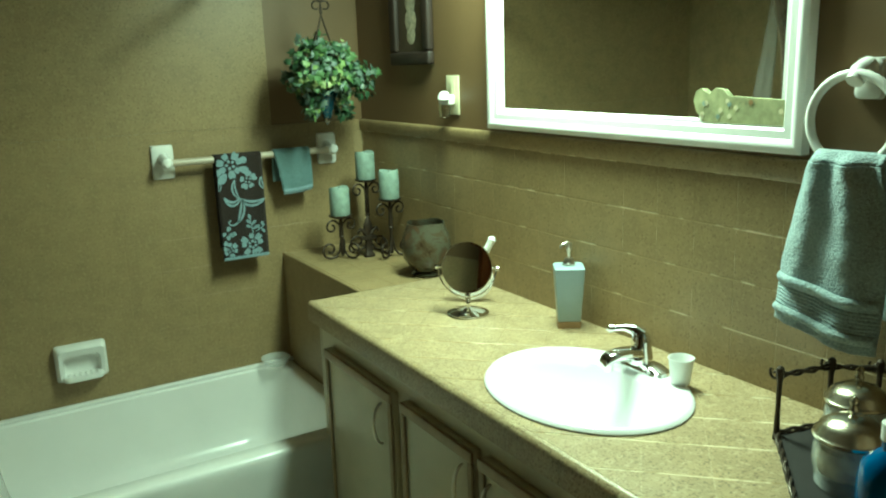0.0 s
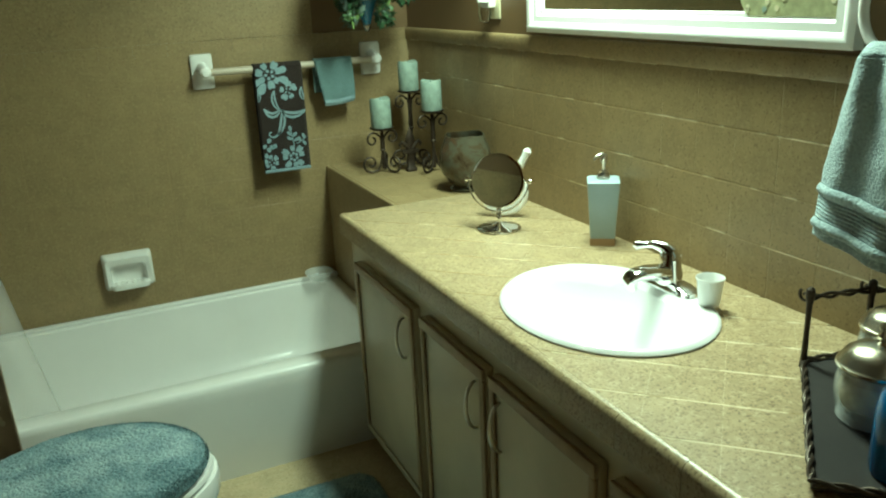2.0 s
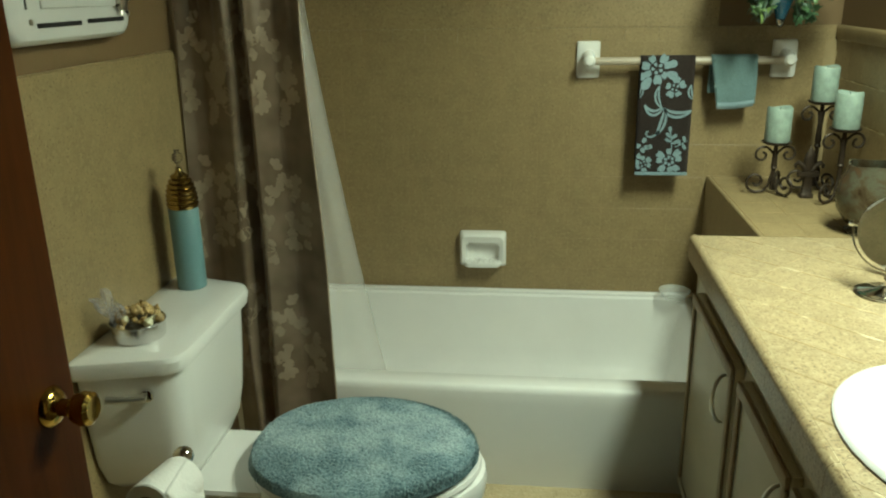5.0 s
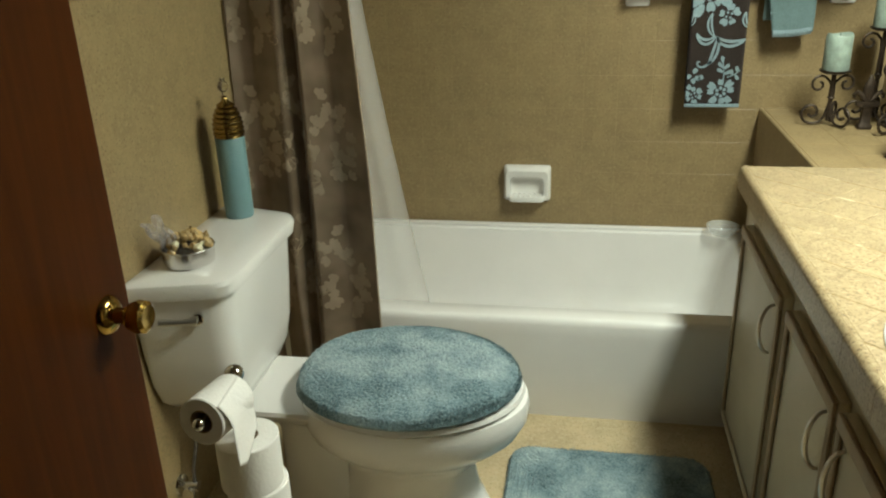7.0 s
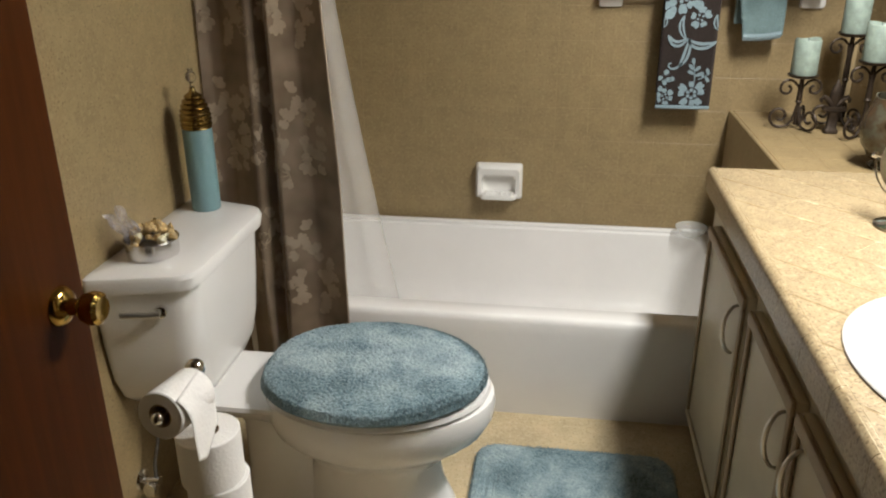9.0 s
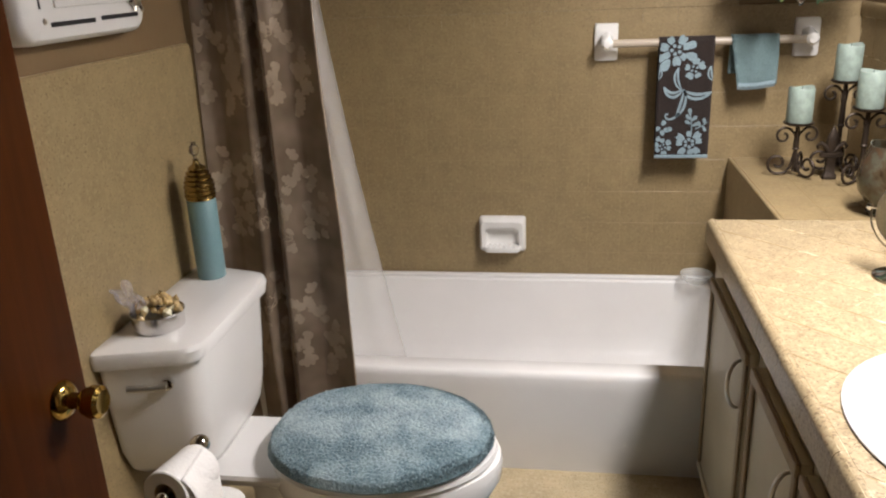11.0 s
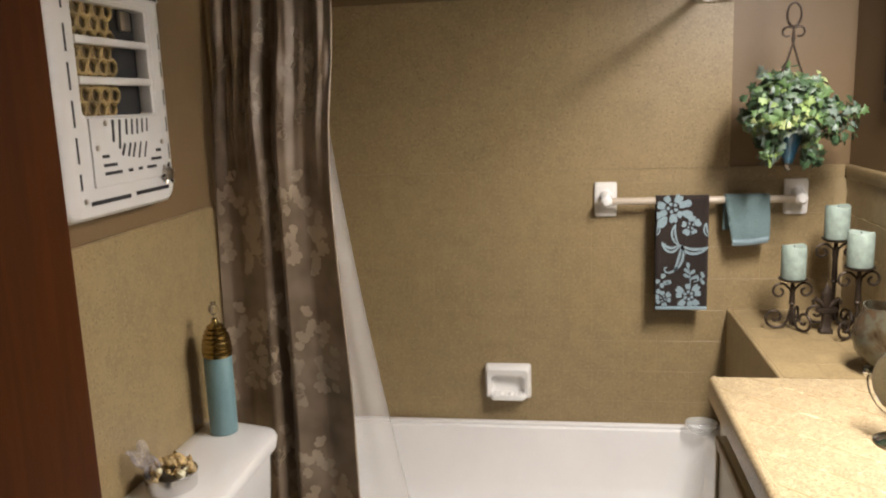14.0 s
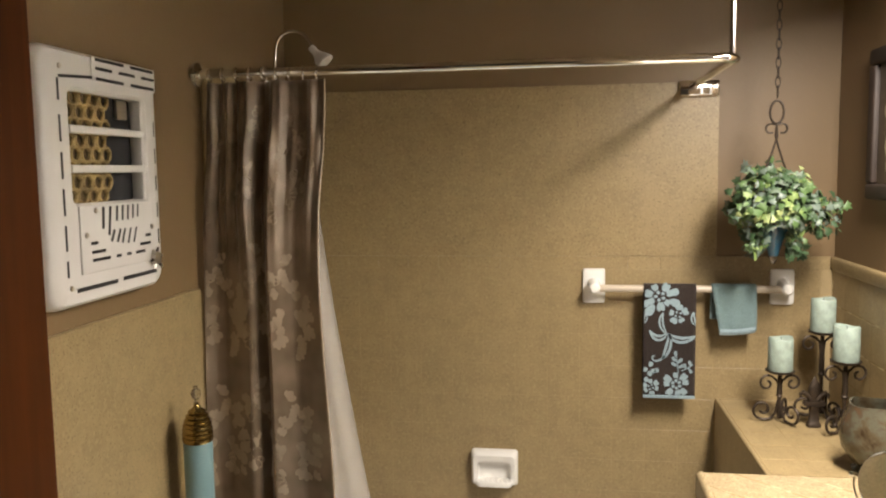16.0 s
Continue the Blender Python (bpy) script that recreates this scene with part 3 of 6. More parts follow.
plaque = thing("tub_plaque", (2.0415, -1.851, 1.326), "small yellow flowered bathtub-shaped plaque resting on the mirror frame", "plaque")
prof = [(-0.118, 0.012), (-0.105, 0.0), (0.10, 0.0), (0.118, 0.02), (0.128, 0.045), (0.122, 0.066), (0.108, 0.072), (0.096, 0.066), (0.085, 0.060), (0.070, 0.073), (0.050, 0.070), (0.034, 0.056), (-0.08, 0.052), (-0.118, 0.05)]
bm = loft(bmesh.new(), [[(0.004, y, z) for y, z in prof], [(-0.002, y, z) for y, z in prof]])
part("board", bm, plain("pale_yellow_print", (0.36, 0.36, 0.20), 0.5, vary=0.35, scale=30), plaque)
random.seed(5)
for k in range(12):
    c = (-0.0022, random.uniform(-0.10, 0.11), random.uniform(0.01, 0.05))
    part("printed_flower", lathe(bmesh.new(), [(0.006, 0.0), (0.005, 0.001), (0.0, 0.001)], 6, (c[0] - 0.0008, c[1], c[2]), axis='x'), random.choice([IVORY, TANBASE, WAX]), plaque)

# ---- outlet with night light, picture ----
outlet = thing("outlet_plate", (XR + 0.006, -0.703, 1.367), "ivory wall plate with a plugged-in night light", "outlet")
part("plate", slab((-0.006, -0.038, -0.063), (0.0, 0.038, 0.063), 0.003), IVORY, outlet)
part("socket", slab((-0.0075, -0.017, 0.006), (-0.0062, 0.017, 0.046), 0.0006), IVORY, outlet)
night = thing("night_light", (XR - 0.001, -0.705, 1.325), "small clear night light with a white cap", "night light")
part("base", slab((-0.03, -0.018, 0.012), (-0.0002, 0.018, 0.045), 0.006), CERAMIC, night)
part("cap", lathe(bmesh.new(), [(0.0, 0.058), (0.014, 0.054), (0.021, 0.040), (0.022, 0.030), (0.0, 0.030)], 18, (-0.032, 0, 0)), CERAMIC, night)
part("lens", lathe(bmesh.new(), [(0.018, 0.029), (0.020, 0.0), (0.016, -0.025), (0.0, -0.032)], 18, (-0.032, 0, 0)), GLASS, night, "clear ribbed lens")

pic = thing("picture_frame", (XR + 0.005, -0.455, 1.468), "dark brown framed picture of a pale ornament", "picture")
PW, PH = 0.275, 0.43
for lo, hi in (((-0.028, -PW / 2, 0), (0, PW / 2, 0.045)), ((-0.028, -PW / 2, PH - 0.045), (0, PW / 2, PH)), ((-0.028, -PW / 2, 0.0455), (0, -PW / 2 + 0.045, PH - 0.0455)), ((-0.028, PW / 2 - 0.045, 0.0455), (0, PW / 2, PH - 0.0455))):
    part("frame_rail", slab(lo, hi, 0.008, 3), DARKFRAME, pic)
part("print", slab((-0.012, -PW / 2 + 0.0455, 0.046), (-0.006, PW / 2 - 0.0455, PH - 0.046)), plain("dark_print", (0.06, 0.045, 0.03), 0.3, vary=0.4, scale=14), pic)
for k, (y, z, r) in enumerate(((0, 0.10, 0.032), (0, 0.15, 0.042), (0, 0.21, 0.036), (-0.03, 0.25, 0.022), (0.03, 0.25, 0.022), (0, 0.30, 0.026))):
    part("ornament", lathe(bmesh.new(), [(r, 0), (r * 0.8, -0.001), (r * 0.5, -0.0016), (0, -0.0014)], 10, (-0.0123, y, z), axis='x'), plain("pale_ornament", (0.42, 0.38, 0.28), 0.5, vary=0.4, scale=60), pic)

# ---- towel ring and hand towel ----
ring = thing("towel_ring", (XR + 0.005, -2.115, 1.418), "white ceramic towel ring on the wall", "towel ring")
bm = loft(bmesh.new(), [[(0, y, z) for y, z in rounded(0.052, 0.074, 0.008)], [(-0.012, y, z) for y, z in rounded(0.050, 0.072, 0.012)], [(-0.018, y * 0.7, z * 0.7) for y, z in rounded(0.05, 0.07, 0.02)]])
part("mount", bm, CERAMIC, ring)
part("post", tube(bmesh.new(), [(-0.014, 0, 0.02), (-0.04, 0, 0.012), (-0.055, 0, -0.004)], [0.02, 0.018, 0.015], 12), CERAMIC, ring)
R = 0.082
part("ring", tube(bmesh.new(), [(-0.052, R * math.sin(2 * math.pi * k / 40), -0.072 + R * math.cos(2 * math.pi * k / 40)) for k in range(40)], 0.0085, 12, True), CERAMIC, ring)


def hand_towel(name, loc, w, length, mats, label, folds=3, flare=1.25, band=True):
    """A towel gathered through a ring: narrow at the top, in soft folds, with a woven band near its hem."""
    t = thing(name, loc, label, "towel")
    def f(u, v):
        s = u * 2 - 1
        wid = w * (0.80 + (flare - 0.80) * min(1, v * 1.6) ** 0.7) / 2
        fold = 0.009 * math.sin(u * math.pi * 2 * folds + 1.6 * v + 0.5 * math.sin(5 * v)) * (1 - 0.55 * v) + 0.0022 * noise.noise(Vector((u * 7, v * 9, 2.0))) + 0.0007 * noise.noise(Vector((u * 60, v * 120, 5.0)))
        rib = 0.0013 * math.sin((v - 0.70) * 300) if band and 0.755 < v < 0.895 else 0.0
        return (-0.022 - 0.018 * v + fold - 0.02 * (1 - s * s) + rib, s * wid + 0.008 * v, -length * v + 0.012 * math.sin(s * 2.0) * v)
    ob = part("front_drape", grid_surface(bmesh.new(), f, 40, 190), mats, t)
    thicken(ob, 0.008)
    def g(u, v):
        x, y, z = f(u, v)
        return (0.030 - 0.35 * (x + 0.03), y * 0.97, z * 0.86)
    ob = part("back_drape", grid_surface(bmesh.new(), g, 30, 60), mats, t)
    thicken(ob, 0.008)
    def h(u, v):
        a = math.pi * v
        x0, y0, z0 = f(u, 0)
        x1 = g(u, 0)[0]
        return (x0 + (x1 - x0) * v, y0, 0.018 * math.sin(a))
    ob = part("top_fold", grid_surface(bmesh.new(), h, 30, 10), mats, t)
    thicken(ob, 0.008)
    if band:
        for z in (0.70, 0.895):
            def e(u, v, z=z):
                x, y, zz = f(u, z + 0.05 * v)
                return (x - 0.0050 - 0.006 * math.sin(math.pi * v), y * 1.01, zz)
            thicken(part("woven_band", grid_surface(bmesh.new(), e, 40, 10), mats, t, "raised woven band"), 0.004)
    return t


hand_towel("hand_towel", (1.999, -2.126, 1.272), 0.165, 0.318, TERRY, "aqua terry hand towel hanging from the towel ring", folds=2, flare=1.22)

# ---- tray, jars, blue bottle ----
tray = thing("vanity_tray", (1.863, -2.105, CT + 0.002), "dark metal tray with a twisted rail", "tray")
OUT = [(0.0, 0.0), (0.112, -0.028), (0.172, -0.085), (0.172, -0.27), (0.03, -0.46), (-0.08, -0.445), (-0.268, -0.250)]
part("tray_floor", loft(bmesh.new(), [[(x, y, z) for x, y in OUT] for z in (0.004, 0.011)]), BLACKWOOD, tray)
def twist(p, q, n=40, r=0.0045):
    p, q = Vector(p), Vector(q)
    d = (q - p).normalized()
    s = d.orthogonal()
    w = d.cross(s)
    bm = bmesh.new()
    for ph in (0, math.pi):
        tube(bm, [p + (q - p) * k / n + (s * math.cos(ph + k * 0.9) + w * math.sin(ph + k * 0.9)) * r * 0.6 for k in range(n + 1)], r * 0.7, 6)
    return bm
for p, q in zip(OUT, OUT[1:] + OUT[:1]):
    ln = math.hypot(p[0] - q[0], p[1] - q[1])
    part("rail", twist((*p, 0.014), (*q, 0.014), max(10, int(ln * 105))), IRON, tray, "twisted iron rail")
for p, q in zip(OUT[:3], OUT[1:4]):
    ln = math.hypot(p[0] - q[0], p[1] - q[1])
    part("rail", twist((*p, 0.128), (*q, 0.128), max(10, int(ln * 105))), IRON, tray, "twisted iron rail")
for x, y in OUT[:4]:
    part("post", tube(bmesh.new(), [(x, y, 0.002), (x, y, 0.02), (x, y, 0.07), (x, y, 0.115), (x, y, 0.13), (x, y, 0.142), (x, y, 0.146)], [0.007, 0.0055, 0.0045, 0.005, 0.008, 0.007, 0.003], 10), IRON, tray)
    part("scroll", tube(bmesh.new(), [(x, y + a, z) for a, _, z in spiral(0.010, 0.128, 0.002, 0.012, 0, 400)], 0.0028, 6), IRON, tray)


def jar(loc, s):
    j = thing("apothecary_jar", loc, "clear glass jar with a domed silver lid on the tray", "jar", "jars on the tray")
    part("foot", lathe(bmesh.new(), [(0.0, 0.0), (0.050 * s, 0.0), (0.053 * s, 0.003 * s), (0.052 * s, 0.008 * s), (0.048 * s, 0.013 * s), (0.0, 0.013 * s)], 36), CLEAR, j, "thick glass foot")
    part("glass_body", lathe(bmesh.new(), [(0.0, 0.0135 * s), (0.050 * s, 0.0135 * s), (0.056 * s, 0.022 * s), (0.059 * s, 0.045 * s), (0.058 * s, 0.065 * s), (0.053 * s, 0.084 * s), (0.050 * s, 0.085 * s), (0.055 * s, 0.065 * s), (0.056 * s, 0.045 * s), (0.053 * s, 0.024 * s), (0.0, 0.018 * s)], 36), CLEAR, j)
    part("contents", lathe(bmesh.new(), [(0.0, 0.0185 * s), (0.048 * s, 0.025 * s), (0.052 * s, 0.045 * s), (0.049 * s, 0.068 * s), (0.030 * s, 0.074 * s), (0.0, 0.072 * s)], 24), plain("pale_bath_salts", (0.46, 0.42, 0.29), 0.8, vary=0.45, scale=70, grain=0.6, grain_scale=120), j, "pale tan bath salts")
    lid = part("lid", lathe(bmesh.new(), [(0.050 * s, 0.0845 * s), (0.058 * s, 0.085 * s), (0.061 * s, 0.089 * s), (0.060 * s, 0.093 * s), (0.056 * s, 0.096 * s), (0.050 * s, 0.108 * s), (0.035 * s, 0.119 * s), (0.014 * s, 0.124 * s), (0.0, 0.125 * s)], 36), SILVER, j, "domed silver lid")
    part("finial", lathe(bmesh.new(), [(0.010 * s, 0.123 * s), (0.004 * s, 0.128 * s), (0.009 * s, 0.137 * s), (0.0055 * s, 0.145 * s), (0.0085 * s, 0.152 * s), (0.003 * s, 0.160 * s), (0.0, 0.163 * s)], 14), SILVER, lid)


jar((1.802, -2.283, CT + 0.0135), 0.96)
jar((1.945, -2.205, CT + 0.0135), 0.92)
bb = thing("mouthwash_bottle", (1.716, -2.396, CT + 0.0135), "blue plastic bottle standing on the tray", "bottle", turn=42)
bm = loft(bmesh.new(), [[(x * s, y * s, z) for x, y in rounded(0.072, 0.086, 0.03, 5)] for s, z in ((0.96, 0), (1, 0.006), (1, 0.085), (0.9, 0.11), (0.5, 0.13), (0.36, 0.135), (0.36, 0.15))])
part("body", bm, plain("blue_plastic", (0.008, 0.085, 0.24), 0.12, vary=0.1), bb)
part("cap", lathe(bmesh.new(), [(0.018, 0.1505), (0.018, 0.175), (0.0, 0.176)], 20), SHINYWHITE, bb)

# ---- soap dispenser, make-up mirror, vase ----
disp = thing("soap_dispenser", (1.990, -1.363, CT + 0.001), "square tapered pale aqua soap dispenser", "soap dispenser", turn=-35)
def sq(w, z):
    return [(x, y, z) for x, y in rounded(w, w, w * 0.07, 2)]
part("base", loft(bmesh.new(), [sq(0.062, 0.0), sq(0.062, 0.018)]), TANBASE, disp, "tan resin base")
part("body", loft(bmesh.new(), [sq(0.060, 0.0185), sq(0.062, 0.024), sq(0.080, 0.158), sq(0.080, 0.164), sq(0.070, 0.167), sq(0.03, 0.168)]), AQUA2, disp)
part("collar", lathe(bmesh.new(), [(0.017, 0.168), (0.017, 0.174), (0.013, 0.179), (0.012, 0.186), (0.006, 0.188), (0.0, 0.188)], 20), NICKEL, disp)
part("pump", tube(bmesh.new(), [(0, 0, 0.186), (0, 0, 0.206), (0, 0, 0.212), (0, 0, 0.226), (-0.004, -0.002, 0.229), (-0.018, -0.010, 0.225), (-0.024, -0.013, 0.218)], [0.005, 0.0045, 0.009, 0.0085, 0.006, 0.0042, 0.0035], 10), NICKEL, disp)

mm = thing("makeup_mirror", (1.828, -1.112, CT + 0.001), "small round chrome make-up mirror on a stand", "mirror", turn=0)
part("foot", lathe(bmesh.new(), [(0.058, 0.0), (0.06, 0.004), (0.05, 0.008), (0.018, 0.012), (0.010, 0.018), (0.0, 0.018)], 36), CHROME, mm)
part("stem", lathe(bmesh.new(), [(0.006, 0.016), (0.005, 0.03), (0.008, 0.034), (0.005, 0.038), (0.008, 0.044), (0.005, 0.05), (0.008, 0.055), (0.006, 0.062), (0.0, 0.062)], 16), CHROME, mm)
tilt = Matrix.Translation((0, 0, 0.136)) @ Matrix.Rotation(radians(-46), 4, 'Z') @ Matrix.Rotation(radians(-12), 4, 'X') @ Matrix.Scale(0.88, 4)
def put(bm, m):
    bmesh.ops.transform(bm, matrix=m, verts=bm.verts)
    return bm
hd = part("rim", put(lathe(bmesh.new(), [(0.076, -0.008), (0.083, -0.007), (0.085, 0.0), (0.083, 0.007), (0.076, 0.008)], 44, axis='y'), tilt), CHROME, mm)
part("glass", put(lathe(bmesh.new(), [(0.0, -0.0082), (0.0765, -0.0082), (0.0765, 0.0082), (0.0, 0.0082)], 44, axis='y'), tilt), MIRROR, hd, "round mirror glass")
part("yoke", put(tube(bmesh.new(), [(0.096 * math.cos(radians(a)), 0.0, 0.096 * math.sin(radians(a))) for a in range(180, 361, 10)], 0.003, 8), tilt), CHROME, mm)
for s in (-1, 1):
    part("knob", put(lathe(bmesh.new(), [(0.004, 0.082 * s), (0.004, 0.094 * s), (0.008, 0.098 * s), (0.007, 0.106 * s), (0.0, 0.108 * s)], 14, axis='x'), tilt), CHROME, mm)
hm = thing("hand_mirror", (1.899, -1.014, CT + 0.001), "white handled object leaning behind the make-up mirror", "hand mirror")
part("back", put(lathe(bmesh.new(), [(0.0, -0.006), (0.066, -0.006), (0.072, 0.0), (0.066, 0.006), (0.0, 0.006)], 30, axis='y'), Matrix.Translation((0, 0, 0.0735)) @ Matrix.Rotation(radians(-40), 4, 'Z')), SHINYWHITE, hm)
part("handle", tube(bmesh.new(), [(0.024, -0.020, 0.118), (0.036, -0.028, 0.146), (0.048, -0.038, 0.174), (0.055, -0.043, 0.191), (0.058, -0.045, 0.198)], [0.017, 0.012, 0.0105, 0.0125, 0.006], 12), SHINYWHITE, hm)

vase = thing("mosaic_vase", (1.958, -0.655, CT + 0.001), "round green-brown mosaic glass vase on the ledge", "vase")
bm = lathe(bmesh.new(), [(0.0, 0.0), (0.052, 0.0), (0.055, 0.006), (0.04, 0.014), (0.055, 0.025), (0.080, 0.06), (0.087, 0.095), (0.080, 0.135), (0.066, 0.170), (0.064, 0.182), (0.061, 0.182), (0.063, 0.170), (0.076, 0.135), (0.083, 0.095), (0.076, 0.06), (0.05, 0.03), (0.0, 0.022)], 36)
for v in bm.verts:
    if v.co.z > 0.16:
        v.co.z += 0.0025 * math.sin(3 * math.atan2(v.co.y, v.co.x) + 0.7)
part("vase_body", bm, PATINA, vase)


# ---- candle holders ----
def candle_holder(loc, h, turn):
    c = thing("candle_holder", loc, "bronzed iron candle holder with scrolled feet", "candle holder", "candle holders on the ledge", turn)
    part("stem", tube(bmesh.new(), [(0, 0, 0.012), (0, 0, h * 0.45), (0, 0, h * 0.55), (0, 0, h - 0.012)], [0.006, 0.006, 0.009, 0.006], 10), IRON, c)
    part("collar", lathe(bmesh.new(), [(0.006, h * 0.47), (0.011, h * 0.5), (0.006, h * 0.54)], 12), IRON, c)
    for k in range(3):
        m = Matrix.Rotation(radians(120 * k + 20), 4, 'Z')
        pts = [(0.0, 0, h * 0.46), (0.003, 0, 0.07), (0.012, 0, 0.026), (0.026, 0, 0.008)] + spiral(0.050, 0.0372, 0.033, 0.008, -100, 330, 30)
        part("foot", put(tube(bmesh.new(), pts, 0.0042, 7), m), IRON, c)
    for k in range(2):
        m = Matrix.Rotation(radians(180 * k + 188 - turn), 4, 'Z')
        pts = [(0.003, 0, h * 0.70), (0.008, 0, h - 0.035)] + spiral(0.040, h - 0.042, 0.028, 0.007, 150, -260, 30)
        part("scroll", put(tube(bmesh.new(), pts, 0.0038, 7), m), IRON, c)
    part("pan", lathe(bmesh.new(), [(0.0, h - 0.012), (0.03, h - 0.010), (0.043, h - 0.004), (0.044, h), (0.040, h), (0.0, h - 0.003)], 28), IRON, c)
    cd = thing("candle", (loc[0], loc[1], loc[2] + h), "pale green marbled pillar candle", "candle", "pillar candles", turn)
    bm = lathe(bmesh.new(), [(0.0, 0.0), (0.036, 0.0), (0.0375, 0.004), (0.037, 0.098), (0.034, 0.104), (0.030, 0.101), (0.0, 0.095)], 28)
    for v in bm.verts:
        a = math.atan2(v.co.y, v.co.x)
        if v.co.z > 0.09:
            v.co.z += 0.0035 * math.sin(2 * a + turn)
    part("wax", bm, WAX, cd)
    part("wick", tube(bmesh.new(), [(0, 0, 0.094), (0.001, 0, 0.100), (0.003, 0.001, 0.105)], 0.0011, 6), DARK, cd)


candle_holder((1.824, -0.250, CT + 0.001), 0.165, 40)
candle_holder((1.965, -0.19, CT + 0.001), 0.280, 40)
candle_holder((1.985, -0.345, CT + 0.001), 0.222, 75)

fo = thing("iron_ornament", (1.915, -0.292, CT + 0.001), "dark iron fleur-de-lis ornament standing on the ledge", "ornament")
part("foot", loft(bmesh.new(), [[(x, y, z) for x, y in rounded(w, w * 0.7, 0.006, 2)] for w, z in ((0.040, 0.0), (0.040, 0.010), (0.030, 0.016), (0.026, 0.060), (0.034, 0.066))]), IRON, fo)
part("crossbar", loft(bmesh.new(), [[(x, y, z) for x, y in rounded(w, 0.018, 0.006, 2)] for w, z in ((0.060, 0.0665), (0.068, 0.072), (0.060, 0.080))]), IRON, fo)
part("spear", lathe(bmesh.new(), [(0.010, 0.0802), (0.013, 0.092), (0.019, 0.112), (0.015, 0.132), (0.006, 0.150), (0.0, 0.160)], 14, sy=0.5), IRON, fo)
for sgn in (-1, 1):
    part("side_leaf", tube(bmesh.new(), [(sgn * x, 0, z) for x, z in ((0.008, 0.082), (0.020, 0.100), (0.033, 0.108), (0.041, 0.100), (0.038, 0.091))], [0.007, 0.008, 0.007, 0.005, 0.004], 8), IRON, fo)

# ---- towel bar with towels ----
bar = thing("towel_bar", (1.573, 0.0, 1.158), "white ceramic towel bar on the tiled wall", "towel bar")
for s in (-1, 1):
    bm = loft(bmesh.new(), [[(x + s * 0.315, -0.001, z) for x, z in rounded(0.078, 0.122, 0.008)], [(x + s * 0.315, -0.012, z) for x, z in rounded(0.074, 0.118, 0.012)], [(x * 0.7 + s * 0.315, -0.017, z * 0.8) for x, z in rounded(0.07, 0.11, 0.02)]])
    b2 = part("bracket", bm, CERAMIC, bar)
    part("post", tube(bmesh.new(), [(s * 0.315, -0.012, 0.012), (s * 0.315, -0.045, 0.01), (s * 0.315, -0.078, 0.0), (s * 0.315, -0.086, 0.0)], [0.022, 0.018, 0.020, 0.012], 14), CERAMIC, b2)
part("rod", tube(bmesh.new(), [(-0.305, -0.066, 0.0), (0.305, -0.066, 0.0)], 0.0125, 16), plain("milky_acrylic_bar", (0.50, 0.43, 0.34), 0.32, vary=0.05), bar)


def draped(name, cx, w, drop_front, drop_back, mat, label, taper=1.0, skew=0.0):
    t = thing(name, (cx, -0.066, 1.158), label, "towel")
    L = drop_front + drop_back + 0.045
    def f(u, v):
        d = v * L
        s = u * 2 - 1
        wave = 0.0025 * math.sin(u * 9 + 1) * min(1, d / 0.2)
        if d < drop_front:
            k = (drop_front - d) / drop_front
            return (s * w / 2 * (taper + (1 - taper) * (1 - k)) + skew * k * (1 - 0.8 * u), -0.0165 + wave - 0.006 * skew / 0.03 * math.sin(math.pi * k), -drop_front + d + 0.25 * skew * s * k)
        if d < drop_front + 0.045:
            a = math.pi * (d - drop_front) / 0.045
            return (s * w / 2, -0.0165 * math.cos(a), 0.0165 * math.sin(a))
        return (s * w / 2, 0.0165, -(d - drop_front - 0.045))
    ob = part("cloth", grid_surface(bmesh.new(), f, 14, 60), mat, t)
    thicken(ob, 0.006)
    return t


dt = draped("floral_towel", 1.508, 0.172, 0.366, 0.33, BROWNTERRY, "dark brown fingertip towel with pale blue flowers on the bar")
part("border", slab((-0.086, -0.0235, -0.375), (0.086, -0.0135, -0.364), 0.002), FLOWER, dt, "pale blue hem border")
def flat_shape(name, pts, y, mat=FLOWER, label=""):
    """A raised woven shape on the towel's face, kept inside its edges."""
    pts = [(max(-0.0845, min(0.0845, x)), max(-0.362, z)) for x, z in pts]
    return part(name, loft(bmesh.new(), [[(x, y + 0.0024, z) for x, z in pts], [(x, y, z) for x, z in pts]]), mat, dt, label)


def petal_line(cx, cz, r, a, wid, n=12, notch=0.0):
    a, pts = radians(a), []
    for k in range(n):
        q = 2 * math.pi * k / n
        lx = r * (0.52 + 0.5 * math.cos(q)) * (1 - notch * (1 if k == 0 else 0))
        lz = r * wid * 0.5 * math.sin(q) * (1.05 + 0.35 * math.cos(q))
        pts.append((cx + lx * math.cos(a) - lz * math.sin(a), cz + lx * math.sin(a) + lz * math.cos(a)))
    return pts


